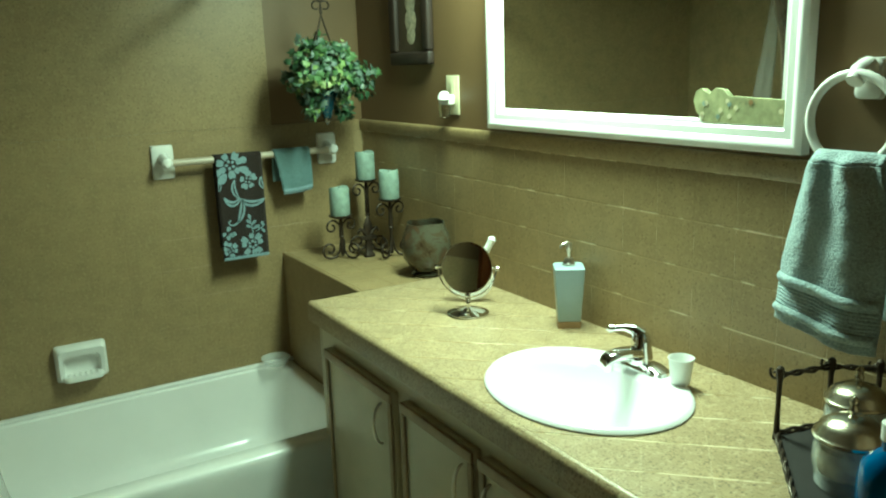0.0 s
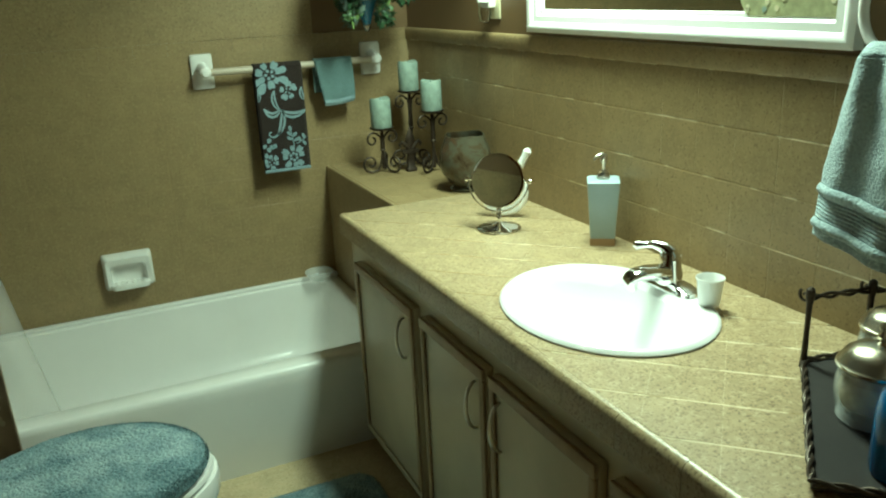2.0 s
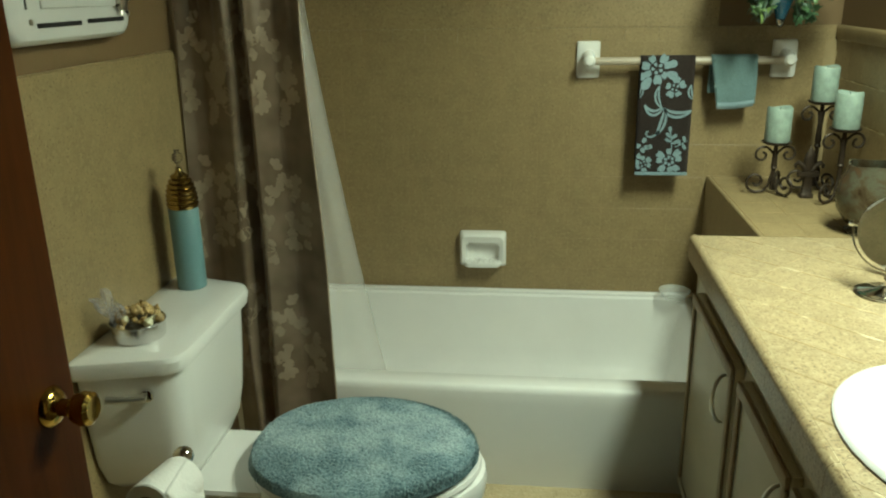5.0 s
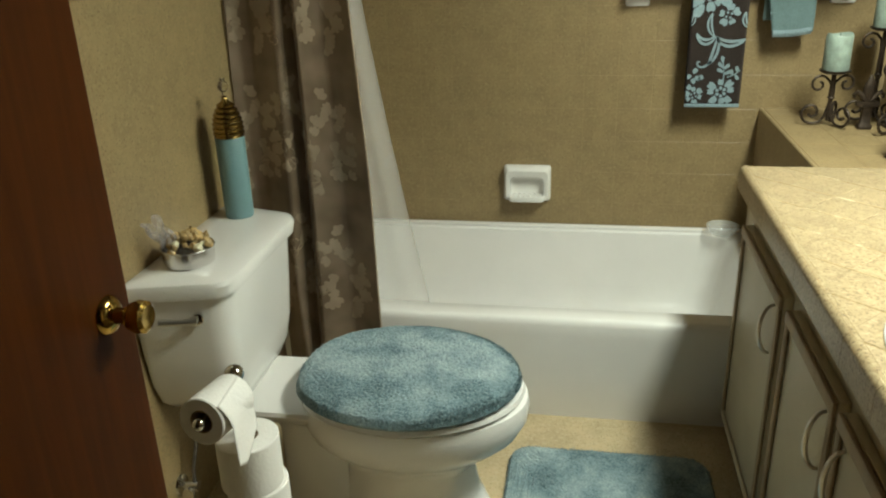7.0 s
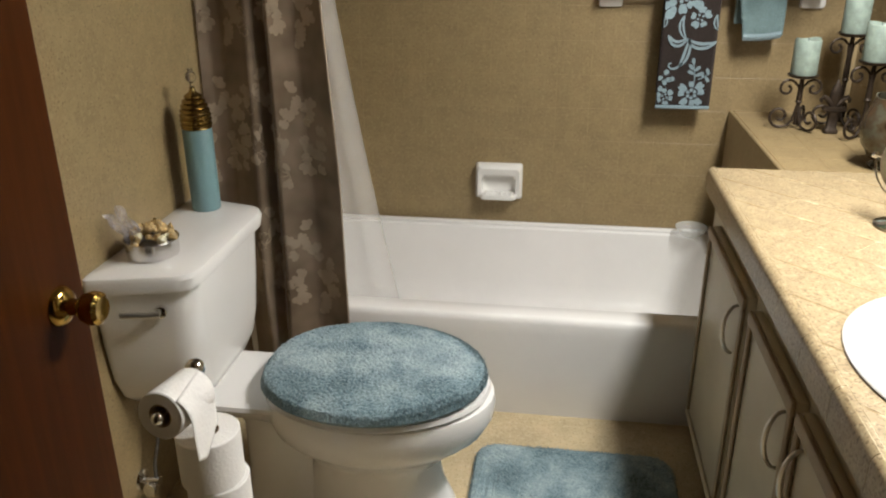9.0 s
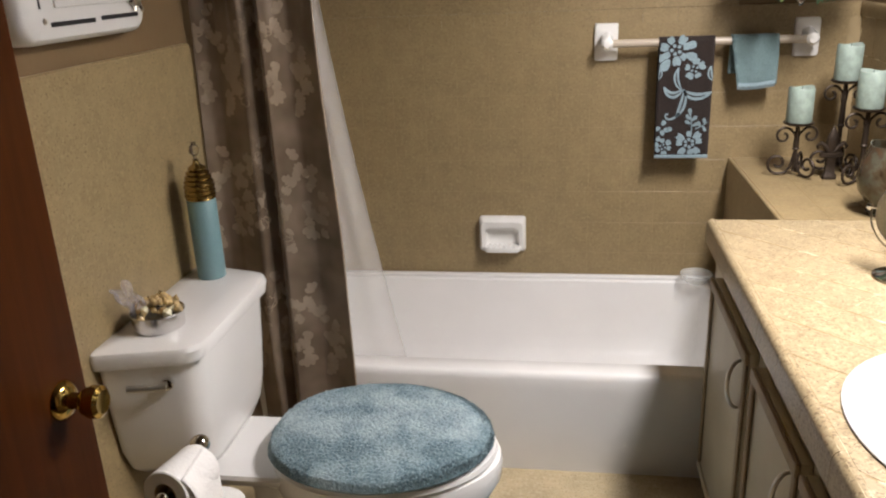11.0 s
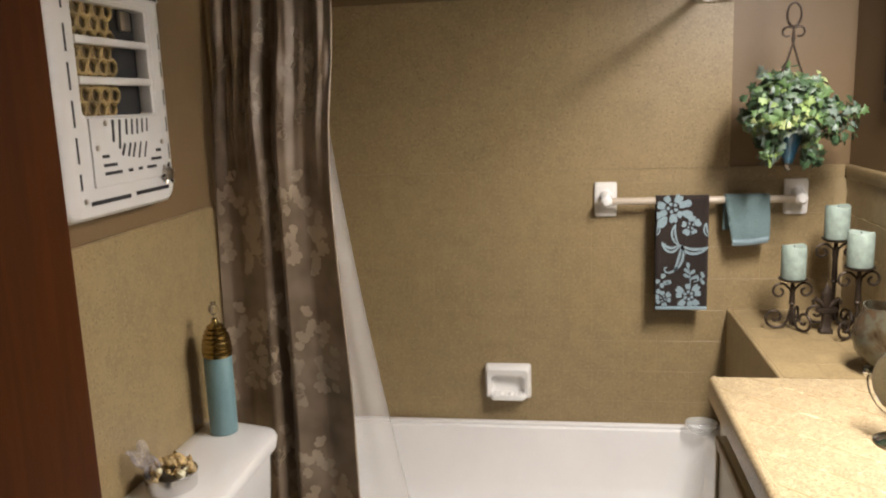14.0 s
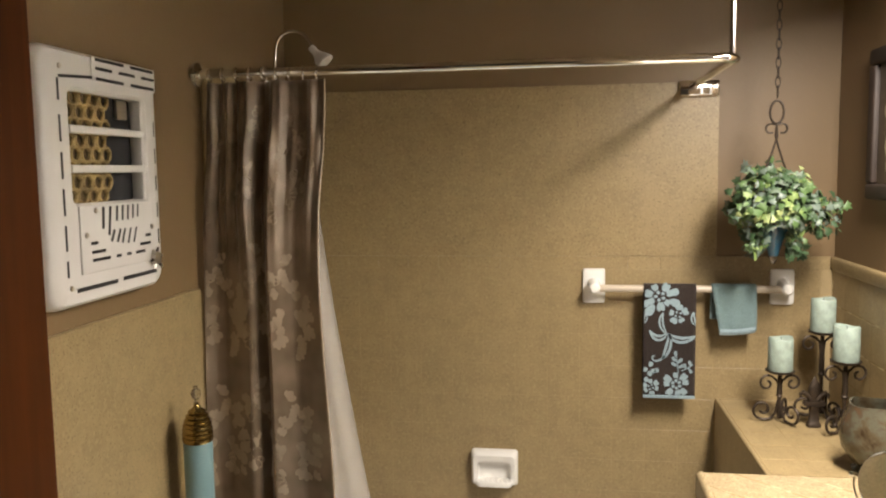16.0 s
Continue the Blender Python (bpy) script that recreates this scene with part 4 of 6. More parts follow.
def bloom(cx, cz, r, n, a0=0.0):
    """A double flower: notched outer petals, a dark ring, an inner rosette and a pale eye."""
    for k in range(n):
        a = a0 + 360 * k / n + 7 * math.sin(4 * k + n)
        flat_shape("petal", petal_line(cx + 0.30 * r * math.cos(radians(a)), cz + 0.30 * r * math.sin(radians(a)), r * (0.70 + 0.08 * math.sin(3 * k + a0)), a, 4.5 / n, 12, 0.16), -0.0222 - 0.0001 * (k % 3), FLOWER, "pale blue woven petal")
    ring_pts = lambda q, m: [(cx + q * (1 + 0.10 * math.sin(5 * t + a0)) * math.cos(t), cz + q * (1 + 0.10 * math.sin(5 * t + a0)) * math.sin(t)) for t in (2 * math.pi * i / m for i in range(m))]
    flat_shape("flower_ring", ring_pts(0.46 * r, 20), -0.0228, BROWNTERRY)
    for k in range(max(4, n - 2)):
        a = a0 + 30 + 360 * k / max(4, n - 2)
        flat_shape("petal", petal_line(cx + 0.13 * r * math.cos(radians(a)), cz + 0.13 * r * math.sin(radians(a)), r * 0.25, a, 0.85), -0.0232 - 0.0001 * (k % 2), FLOWER)
    flat_shape("flower_eye", ring_pts(0.13 * r, 10), -0.0237, BROWNTERRY)


def band(pts, widths, y=-0.0224, mat=FLOWER, name="leaf"):
    """A curved leaf or stem: a spine with a width at each point."""
    left, right = [], []
    for k, (p, w) in enumerate(zip(pts, widths)):
        a, c = pts[max(0, k - 1)], pts[min(len(pts) - 1, k + 1)]
        ln = math.hypot(c[0] - a[0], c[1] - a[1])
        nx, nz = -(c[1] - a[1]) / ln, (c[0] - a[0]) / ln
        left.append((p[0] + nx * w / 2, p[1] + nz * w / 2))
        right.append((p[0] - nx * w / 2, p[1] - nz * w / 2))
    return flat_shape(name, left + right[::-1], y, mat, "pale blue woven leaf" if mat is FLOWER else "")


def curve(p0, p1, p2, n=10):
    return [tuple((1 - k / n) ** 2 * a + 2 * (1 - k / n) * (k / n) * c + (k / n) ** 2 * d for a, c, d in zip(p0, p1, p2)) for k in range(n + 1)]


def big_leaf(p0, p1, p2, w):
    spine = curve(p0, p1, p2)
    band(spine, [w * (0.12 + math.sin(math.pi * min(1, k / 10 * 0.93 + 0.04)) ** 0.8) for k in range(11)])
    band(spine[1:9], [0.0016 + 0.0034 * math.sin(math.pi * k / 7) for k in range(8)], -0.0229, BROWNTERRY, "leaf_vein")


bloom(-0.034, -0.022, 0.050, 7, 12)
for a, r in ((-20, 0.040), (20, 0.036), (235, 0.044), (205, 0.036)):
    flat_shape("petal", petal_line(-0.034 + 0.030 * math.cos(radians(a)), -0.026 + 0.030 * math.sin(radians(a)), r, a, 0.62), -0.0221, FLOWER)
bloom(0.027, -0.084, 0.034, 5, 90)
big_leaf((-0.006, -0.150), (0.030, -0.190), (0.086, -0.158), 0.022)
big_leaf((-0.008, -0.148), (-0.040, -0.188), (-0.066, -0.140), 0.020)
big_leaf((-0.010, -0.150), (-0.040, -0.118), (-0.022, -0.078), 0.016)
big_leaf((0.000, -0.150), (0.002, -0.205), (-0.024, -0.238), 0.020)
hook = curve((-0.014, -0.225), (-0.034, -0.252), (-0.052, -0.243)) + [(-0.057, -0.236), (-0.055, -0.228), (-0.048, -0.228)]
band(hook, [0.008 - 0.0003 * k for k in range(len(hook))])
big_leaf((0.086, -0.120), (0.070, -0.105), (0.078, -0.075), 0.014)
big_leaf((-0.085, -0.115), (-0.076, -0.100), (-0.080, -0.080), 0.012)
bloom(0.024, -0.325, 0.047, 8, 5)
band(curve((0.030, -0.285), (0.028, -0.250), (0.022, -0.225)), [0.003] * 11, name="stem")
for x, z, a in ((0.026, -0.262, 150), (0.030, -0.268, 25), (0.024, -0.248, 130), (0.028, -0.252, 45), (0.022, -0.232, 95)):
    flat_shape("leaf", petal_line(x, z, 0.022, a, 0.48), -0.0223, FLOWER)
band(curve((0.040, -0.278), (0.060, -0.272), (0.078, -0.255)), [0.0026] * 11, name="stem")
for x, z, a in ((0.056, -0.272, 110), (0.064, -0.268, 300), (0.070, -0.262, 100)):
    flat_shape("leaf", petal_line(x, z, 0.020, a, 0.5), -0.0223, FLOWER)
bloom(-0.060, -0.336, 0.030, 6, 40)
for x, z, a in ((-0.070, -0.272, 200), (-0.066, -0.266, 60), (-0.060, -0.275, 330), (-0.074, -0.300, 260), (-0.062, -0.300, 100), (-0.052, -0.282, 20)):
    flat_shape("bud", petal_line(x, z, 0.019, a, 0.75), -0.0223, FLOWER)
wcl = draped("washcloth", 1.716, 0.142, 0.142, 0.105, TERRY2, "teal washcloth folded over the towel bar", 0.97, 0.024)
part("hem", grid_surface(bmesh.new(), lambda u, v: (-0.046 + 0.114 * u, -0.0265 + 0.006 * v - 0.004 * math.sin(math.pi * v), -0.126 - 0.022 * v + 0.010 * (u - 0.5) - 0.004 * math.sin(math.pi * u)), 12, 6), FLOWER, wcl, "paler rolled hem")
part("woven_stripe", grid_surface(bmesh.new(), lambda u, v: (-0.060 + 0.125 * u, -0.0235 - 0.0012 * math.sin(math.pi * v), -0.074 - 0.007 * v + 0.006 * (u - 0.5)), 12, 3), TERRY2, wcl, "flat woven stripe")


# ---- soap dish in the tile, glass dish on the tub ----
dish = thing("soap_dish", (0.904, 0.0, 0.486), "white ceramic recessed soap dish set in the tile", "soap dish")
o1, o2, o3 = rounded(0.170, 0.132, 0.012), rounded(0.162, 0.124, 0.018), rounded(0.122, 0.088, 0.022)
# thick rolled hood above, thinner cheeks, scooped back wall
bm = loft(bmesh.new(), [[(x, 0.004, z) for x, z in o1], [(x, -0.012, z) for x, z in o1], [(x, -0.026 - 0.012 * max(0, z) / 0.06, z) for x, z in o2],
                        [(x * 0.92, -0.034 - 0.012 * max(0, z) / 0.06, z * 0.90 - 0.002) for x, z in o2], [(x, -0.030 - 0.010 * max(0, z) / 0.05, z * 0.92 - 0.010) for x, z in o3],
                        [(x * 0.96, -0.014, z * 0.85 - 0.014) for x, z in o3], [(x * 0.80, -0.006, z * 0.62 - 0.016) for x, z in o3]])
part("dish_body", bm, CERAMIC, dish)
part("lip", loft(bmesh.new(), [[(x * f, y * f - 0.034, z) for x, y in rounded(0.134, 0.052, 0.020)] for f, z in ((0.94, -0.058), (1.0, -0.052), (1.0, -0.044), (0.94, -0.040))]), CERAMIC, dish)
for k in range(6):
    part("ridge", slab((-0.050 + 0.0185 * k, -0.054, -0.0415), (-0.042 + 0.0185 * k, -0.014, -0.036), 0.002), CERAMIC, dish)
gd = thing("glass_dish", (1.588, -0.072, RIM + 0.012), "small clear glass dish on the tub corner", "dish")
part("bowl", lathe(bmesh.new(), [(0.0, 0.0), (0.034, 0.0), (0.046, 0.012), (0.054, 0.030), (0.0555, 0.032), (0.053, 0.033), (0.0435, 0.014), (0.033, 0.0025), (0.0, 0.0025)], 36), CLEAR, gd)
part("rim", tube(bmesh.new(), [(0.0540 * math.cos(2 * math.pi * k / 40), 0.0540 * math.sin(2 * math.pi * k / 40), 0.0325) for k in range(40)], 0.0018, 6, True), CLEAR, gd, "polished rim")

# ---- shower curtain, liner, rod, shower head ----
rod = thing("curtain_rod", (0, 0, 0), "chrome L-shaped shower curtain rod with ceiling post", "curtain rod")
ZR, YR, XB = 1.838, -0.735, 1.578
pts = [(XL + 0.004, YR, ZR), (0.9, YR, ZR)] + [(XB - 0.05 + 0.05 * math.sin(radians(a)), YR + 0.05 - 0.05 * math.cos(radians(a)), ZR) for a in range(0, 91, 15)] + [(XB, -0.3, ZR), (XB, -0.004, ZR)]
part("rod", tube(bmesh.new(), pts, 0.0125, 14), CHROME, rod)
part("ceiling_post", tube(bmesh.new(), [(XB - 0.012, YR + 0.02, ZR + 0.012), (XB - 0.012, YR + 0.02, CEIL)], 0.0085, 12), CHROME, rod)
part("wall_flange", slab((1.537, -0.026, 1.806), (1.668, -0.0045, 1.858), 0.006, 2), CHROME, rod, "square chrome flange")
part("end_flange", lathe(bmesh.new(), [(0.034, 0.0), (0.032, 0.008), (0.016, 0.014), (0.0, 0.014)], 24, (XL + 0.006, YR, ZR), axis='x'), CHROME, rod)
curtain = thing("shower_curtain", (0.0, -0.775, 0.14), "taupe damask shower curtain gathered to one side", "shower curtain")
H = 1.674
# plan of the folds: across the cloth, place along the rod and depth; below, and where it is pleated at the top
FOLD_U = [0.0, 0.10, 0.20, 0.32, 0.42, 0.46, 0.53, 0.57, 0.62, 0.72, 0.80, 0.90, 1.0]
LOW_X = [0.162, 0.195, 0.232, 0.272, 0.306, 0.316, 0.337, 0.344, 0.364, 0.412, 0.456, 0.503, 0.547]
LOW_Y = [-0.004, 0.014, 0.018, -0.008, -0.034, -0.030, 0.006, 0.012, -0.044, -0.030, -0.014, -0.032, -0.056]
MID_X = [0.176, 0.202, 0.230, 0.268, 0.306, 0.318, 0.342, 0.352, 0.370, 0.406, 0.440, 0.476, 0.508]
TOP_X = [0.184, 0.212, 0.240, 0.270, 0.302, 0.318, 0.344, 0.358, 0.376, 0.414, 0.450, 0.490, 0.524]


def across(u, table):
    """Smooth reading of a fold table."""
    return sum(w * float(np.interp(min(1, max(0, u + d)), FOLD_U, table)) for d, w in ((-0.018, 0.25), (0.0, 0.5), (0.018, 0.25)))


def ease(a, c, v):
    q = min(1.0, max(0.0, (v - a) / (c - a)))
    return q * q * (3 - 2 * q)


def cur(u, v):
    z = H * v
    m, t = ease(0.30, 0.72, v), ease(0.72, 0.97, v)
    x = (across(u, LOW_X) * (1 - m) + across(u, MID_X) * m) * (1 - t) + across(u, TOP_X) * t
    deep = across(u, LOW_Y)
    y = deep * (1 - 0.55 * t) * (1.0 - 0.15 * m)
    pinch = ease(0.78, 0.94, v)
    wav = math.sin(2 * math.pi * 5.6 * u + 2.1 * math.sin(4.3 * u + 0.6) + 0.9) + 0.3 * math.sin(2 * math.pi * 9.3 * u + 3 * math.sin(2.7 * u))
    y += (0.0105 * wav + 0.003 * math.sin(2 * math.pi * 15 * u + 2.0)) * ease(0.60, 0.93, v) * (1 - 0.25 * pinch)
    y += 0.010 * math.exp(-((v - 0.885) / 0.030) ** 2) * math.sin(2 * math.pi * 6 * u + 0.4) + 0.040 * max(0, v - 0.80) / 0.2
    x += 0.004 * math.sin(7 * v + 9 * u) * (1 - t) + 0.003 * math.sin(19 * v + 3 * u) * math.exp(-((u - 0.45) / 0.05) ** 2)
    return (x, y + 0.0025 * math.sin(11 * v + 6 * u), z)


NU, NV = 220, 80
ob = part("cloth", grid_surface(bmesh.new(), cur, NU, NV), CURTAIN, curtain)
lay = ob.data.uv_layers.new(name="cloth")
run = [0.0]
for k in range(NU):
    a, c = Vector(cur(k / NU, 0.3)), Vector(cur((k + 1) / NU, 0.3))
    run.append(run[-1] + math.hypot(c.x - a.x, c.y - a.y))
for lp in ob.data.loops:
    k = lp.vertex_index
    lay.data[lp.index].uv = (run[k % (NU + 1)], H * (k // (NU + 1)) / NV + 0.14)
thicken(ob, 0.0022)
across_run = np.linspace(0, 1, NU + 1)


def on_cloth(s, z):
    """A point of the hanging cloth, just proud of its face: s metres across, z above the hem."""
    u, v = float(np.interp(s, run, across_run)), z / H
    p = Vector(cur(u, v))
    n = (Vector(cur(min(1, u + 0.004), v)) - Vector(cur(max(0, u - 0.004), v))).cross(Vector(cur(u, v + 0.004)) - Vector(cur(u, v - 0.004))).normalized()
    return p + n * (-0.0017 if n.y > 0 else 0.0017)


def acanthus(mat, c, z, a, length, width, curl, lobes):
    """One scalloped leaf laid on the cloth: a curling spine with lobed edges."""
    bm, n, x, y, edges = bmesh.new(), 12, c, z, []
    a = radians(a)
    for k in range(n + 1):
        t = k / n
        w = width / 2 * (math.sin(math.pi * min(1, 0.12 + 0.88 * t)) ** 0.55) * (0.62 + 0.46 * abs(math.sin(math.pi * lobes * t)))
        nx, ny = -math.sin(a), math.cos(a)
        edges.append([bm.verts.new(on_cloth(max(0.004, min(run[-1] - 0.006, x + nx * w * f)), y + ny * w * f)) for f in (-1, 1)])
        x, y, a = x + length / n * math.cos(a), y + length / n * math.sin(a), a + radians(curl) / n
    for p, q in zip(edges, edges[1:]):
        bm.faces.new((p[0], p[1], q[1], q[0]))
    part("satin_leaf", bm, mat, curtain)


# one spray, drawn once: leaves packed into a tall oval, leaning outwards, with plain cloth between them
random.seed(21)
SPRAY = []
for tries in range(900):
    x, z = random.uniform(-0.064, 0.064), random.uniform(-0.130, 0.130)
    ln = random.choice((0.030, 0.038, 0.046, 0.054))
    if (x / 0.068) ** 2 + (z / 0.132) ** 2 > 1 or len(SPRAY) >= 25:
        continue
    a = math.degrees(math.atan2(z + 0.03, x * 1.6)) + random.uniform(-35, 35)
    mx, mz = x + ln * 0.5 * math.cos(radians(a)), z + ln * 0.5 * math.sin(radians(a))
    if all(math.hypot(mx - q[0], (mz - q[1]) * 0.9) > 0.17 * (ln + q[4]) + 0.0085 for q in SPRAY):
        SPRAY.append((mx, mz, x, z, ln, a, random.choice((-1, 1)) * random.uniform(30, 130)))


def bouquet(c, z, flip, mat):
    """The spray laid on the cloth, as it is or mirrored."""
    for _, _, x, dz, ln, a, curl in SPRAY:
        acanthus(mat, c + flip * x, z + dz, a if flip > 0 else 180 - a, ln, 0.0185 + 0.31 * ln, flip * curl, 1 + round(ln / 0.016))


middle = float(np.interp(0.745, across_run, run))
# top row uses the toned-down satin, where sheen hides the leaves
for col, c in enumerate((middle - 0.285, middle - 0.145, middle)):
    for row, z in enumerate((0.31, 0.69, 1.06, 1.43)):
        bouquet(c, z + (0.03 if col % 2 else 0.0), -1 if (col + row) % 2 else 1, SATIN if row < 3 else SATIN_SHEEN_FADED)
part("side_hem", tube(bmesh.new(), [tuple(Vector(cur(1.0, k / 60)) + Vector((0.0015, -0.001, 0))) for k in range(61)], 0.0032, 6), plain("curtain_hem", (0.30, 0.235, 0.165), 0.5, vary=0.3, scale=60), curtain, "paler stitched side hem")
for k in range(9):
    x = 0.195 + 0.038 * k
    bm = tube(bmesh.new(), [(x, YR + 0.775 + 0.016 * math.cos(2 * math.pi * a / 16), ZR - 0.14 - 0.004 + 0.018 * math.sin(2 * math.pi * a / 16)) for a in range(16)], 0.0024, 6, True)
    part("ring", bm, CHROME, curtain, "chrome curtain ring")
liner = thing("curtain_liner", (0.0, -0.72, 0.10), "translucent white vinyl liner hanging inside the tub", "curtain liner")
def lin(u, v):
    k = 1 - v
    outer = 0.455 + 0.020 * k + 0.185 * k ** 1.5
    inner = 0.400 + 0.060 * k
    x = inner + (outer - inner) * u
    y = (0.140 * k) * u ** 1.1 + 0.045 * k + 0.0035 * math.sin(u * 15 + 2 * v) * (0.4 + k)
    return (x, y, 1.70 * v)
thicken(part("sheet", grid_surface(bmesh.new(), lin, 40, 40), LINER, liner), 0.001)
part("hem", tube(bmesh.new(), [tuple(Vector(lin(1.0, k / 50))) for k in range(51)], 0.0016, 6), LINER, liner, "rolled liner edge")
sh = thing("wall_shower", (XL + 0.006, -0.19, 1.952), "white shower head on a curved chrome arm", "shower")
part("escutcheon", lathe(bmesh.new(), [(0.028, 0.0), (0.026, 0.006), (0.012, 0.012), (0.0, 0.012)], 20, (0, 0, -0.055), axis='x'), CHROME, sh)
part("arm", tube(bmesh.new(), [(0.0, 0, -0.055), (0.018, 0, -0.052), (0.027, 0, -0.035), (0.029, 0, 0.0), (0.031, 0, 0.03)] + [(0.094 - 0.061 * math.cos(radians(a)), 0, 0.035 + 0.056 * math.sin(radians(a))) for a in range(10, 141, 13)] + [(0.158, 0, 0.040)], 0.006, 10), CHROME, sh)
part("head", put(lathe(bmesh.new(), [(0.0, 0.030), (0.011, 0.030), (0.013, 0.016), (0.011, 0.010), (0.018, -0.010), (0.021, -0.012), (0.030, -0.030), (0.033, -0.034), (0.033, -0.042), (0.0, -0.043)], 24), Matrix.Translation((0.176, 0, 0.013)) @ Matrix.Rotation(radians(-42), 4, 'Y')), PLASTIC, sh, "white ribbed head")

# ---- wall heater ----
heat = thing("wall_heater", (XL, -1.262, 1.562), "white enamelled electric wall heater with slotted grille", "wall heater")
def yz(outline, x):
    return [(x, y, z) for y, z in outline]
oA, oB, oC, oD = rounded(0.43, 0.508, 0.042), rounded(0.408, 0.486, 0.036), rounded(0.36, 0.44, 0.02), [(y + 0.014, z) for y, z in rounded(0.278, 0.222, 0.018)]
oE = [(y, z + 0.062) for y, z in oD]
bm = loft(bmesh.new(), [yz(oA, 0.0), yz(oA, 0.028), yz([(y * 0.985, z * 0.985) for y, z in oA], 0.044), yz(oB, 0.051), yz(oC, 0.053), yz([(y + 0.014, z + 0.062) for y, z in rounded(0.292, 0.236, 0.022)], 0.053), yz(oE, 0.046), yz(oE, 0.020)], True, False)
part("frame", bm, PLASTIC, heat)
part("cavity", slab((0.018, -0.125, -0.049), (0.0205, 0.153, 0.173)), DARK, heat, "dark heater cavity")
for z in (0.020, 0.098):
    part("grille_bar", slab((0.036, -0.1245, z - 0.008), (0.0525, 0.1525, z + 0.008), 0.004, 2), PLASTIC, heat)
# ceramic lattice element: wide honeycomb cells
bm = bmesh.new()
for i in range(4):
    for j in range(8):
        yy, zz = -0.096 + 0.0365 * i + (0.018 if j % 2 else 0), -0.036 + 0.0285 * j
        if yy < 0.042 and zz < 0.172:
            tube(bm, [(0.027, yy + 0.0165 * math.cos(math.pi * a / 4 + 0.39), zz + 0.0165 * math.sin(math.pi * a / 4 + 0.39)) for a in range(8)], 0.0052, 6, True)
tagged(part("element", bm, HONEY, heat, "yellow ceramic lattice element"), kind="stuff")
part("element_back", slab((0.0207, -0.118, -0.046), (0.0225, 0.038, 0.171)), plain("scorched_ceramic", (0.10, 0.065, 0.025), 0.7, vary=0.4, scale=40), heat, "scorched ceramic plate")
part("rod_housing", slab((0.021, 0.080, 0.128), (0.032, 0.121, 0.170), 0.004), NICKEL, heat)
part("side_guard", slab((0.021, 0.1430, -0.048), (0.050, 0.1525, 0.172), 0.003), PLASTIC, heat, "white inner cheek")
low = part("lower_panel", slab((0.052, -0.118, -0.190), (0.0575, 0.162, -0.053), 0.002), PLASTIC, heat)
part("slot_plate", slab((0.0500, -0.045, 0.196), (0.0552, 0.206, 0.2475), 0.002), PLASTIC, heat, "raised louvre plate")


def slot(y0, z0, y1, z1, w=0.008, x=0.0532, parent=heat):
    """A dark punched slot from one end to the other, w wide."""
    ln = math.hypot(y1 - y0, z1 - z0)
    ny, nz = -(z1 - z0) / ln * w / 2, (y1 - y0) / ln * w / 2
    pts = [(y0 - ny, z0 - nz), (y1 - ny, z1 - nz), (y1 + ny, z1 + nz), (y0 + ny, z0 + nz)]
    part("slot", loft(bmesh.new(), [[(x, y, z) for y, z in pts], [(x + 0.0006, y, z) for y, z in pts]]), DARK, parent)


for z, runs in ((0.2440, ((-0.034, 0.073), (0.099, 0.197))), (0.2262, ((-0.034, 0.026), (0.053, 0.117), (0.145, 0.200))), (0.205, ((-0.034, 0.070), (0.099, 0.198)))):
    for y0, y1 in runs:
        slot(y0, z - 0.0025, y1, z - 0.0025, 0.0065, 0.0554)
slot(-0.156, 0.1955, -0.040, 0.2045, 0.0060)
for z0, z1 in ((0.192, 0.150), (0.1227, 0.0716), (0.0517, 0.0007), (-0.0188, -0.0697), (-0.0893, -0.1385), (-0.158, -0.190)):
    slot(-0.160, z0, -0.160, z1, 0.0058)
for k in range(5):
    slot(0.193, 0.128 - 0.062 * k, 0.193, 0.094 - 0.062 * k, 0.0035)
slot(-0.1347, -0.219, 0.0106, -0.219, 0.0085)
slot(0.0327, -0.217, 0.1763, -0.217, 0.0085)
LX = 0.0576
for k, (y, z) in enumerate(((-0.037, -0.103), (-0.011, -0.118), (0.015, -0.090), (0.037, -0.090), (0.058, -0.090), (0.079, -0.088), (0.099, -0.086))):
    slot(y, -0.058, y - (0.009 if k == 1 else 0.004), z, 0.0085 - 0.0006 * k, LX, low)
for k, y in enumerate((0.001, 0.0235, 0.042, 0.065, 0.0885)):
    slot(y, -0.108, y - 0.0135, -0.132 - 0.003 * min(k, 3), 0.0078 - 0.0006 * k, LX, low)
for z, runs in ((-0.130, ((-0.087, -0.0625), (0.126, 0.148))), (-0.148, ((-0.085, -0.0365), (0.102, 0.147))), (-0.1645, ((-0.0835, -0.020), (0.004, 0.022), (0.045, 0.062), (0.0815, 0.121)))):
    for y0, y1 in runs:
        slot(y0, z, y1, z, 0.0065, LX, low)
for y, z in ((-0.152, 0.2146), (-0.0651, -0.0640), (-0.1008, -0.1123), (0.155, -0.1124), (-0.152, -0.2123), (0.1983, -0.2079)):
    part("screw", lathe(bmesh.new(), [(0.006, 0.0), (0.005, 0.003), (0.0, 0.0035)], 10, (0.0576 if -0.13 < y < 0.16 else 0.0525, y, z), axis='x'), NICKEL, heat)
kn = part("thermostat_knob", lathe(bmesh.new(), [(0.016, 0.0), (0.015, 0.010), (0.006, 0.013), (0.0, 0.013)], 18, (0.0578, 0.160, -0.186), axis='x'), NICKEL, heat, "worn grey thermostat knob")
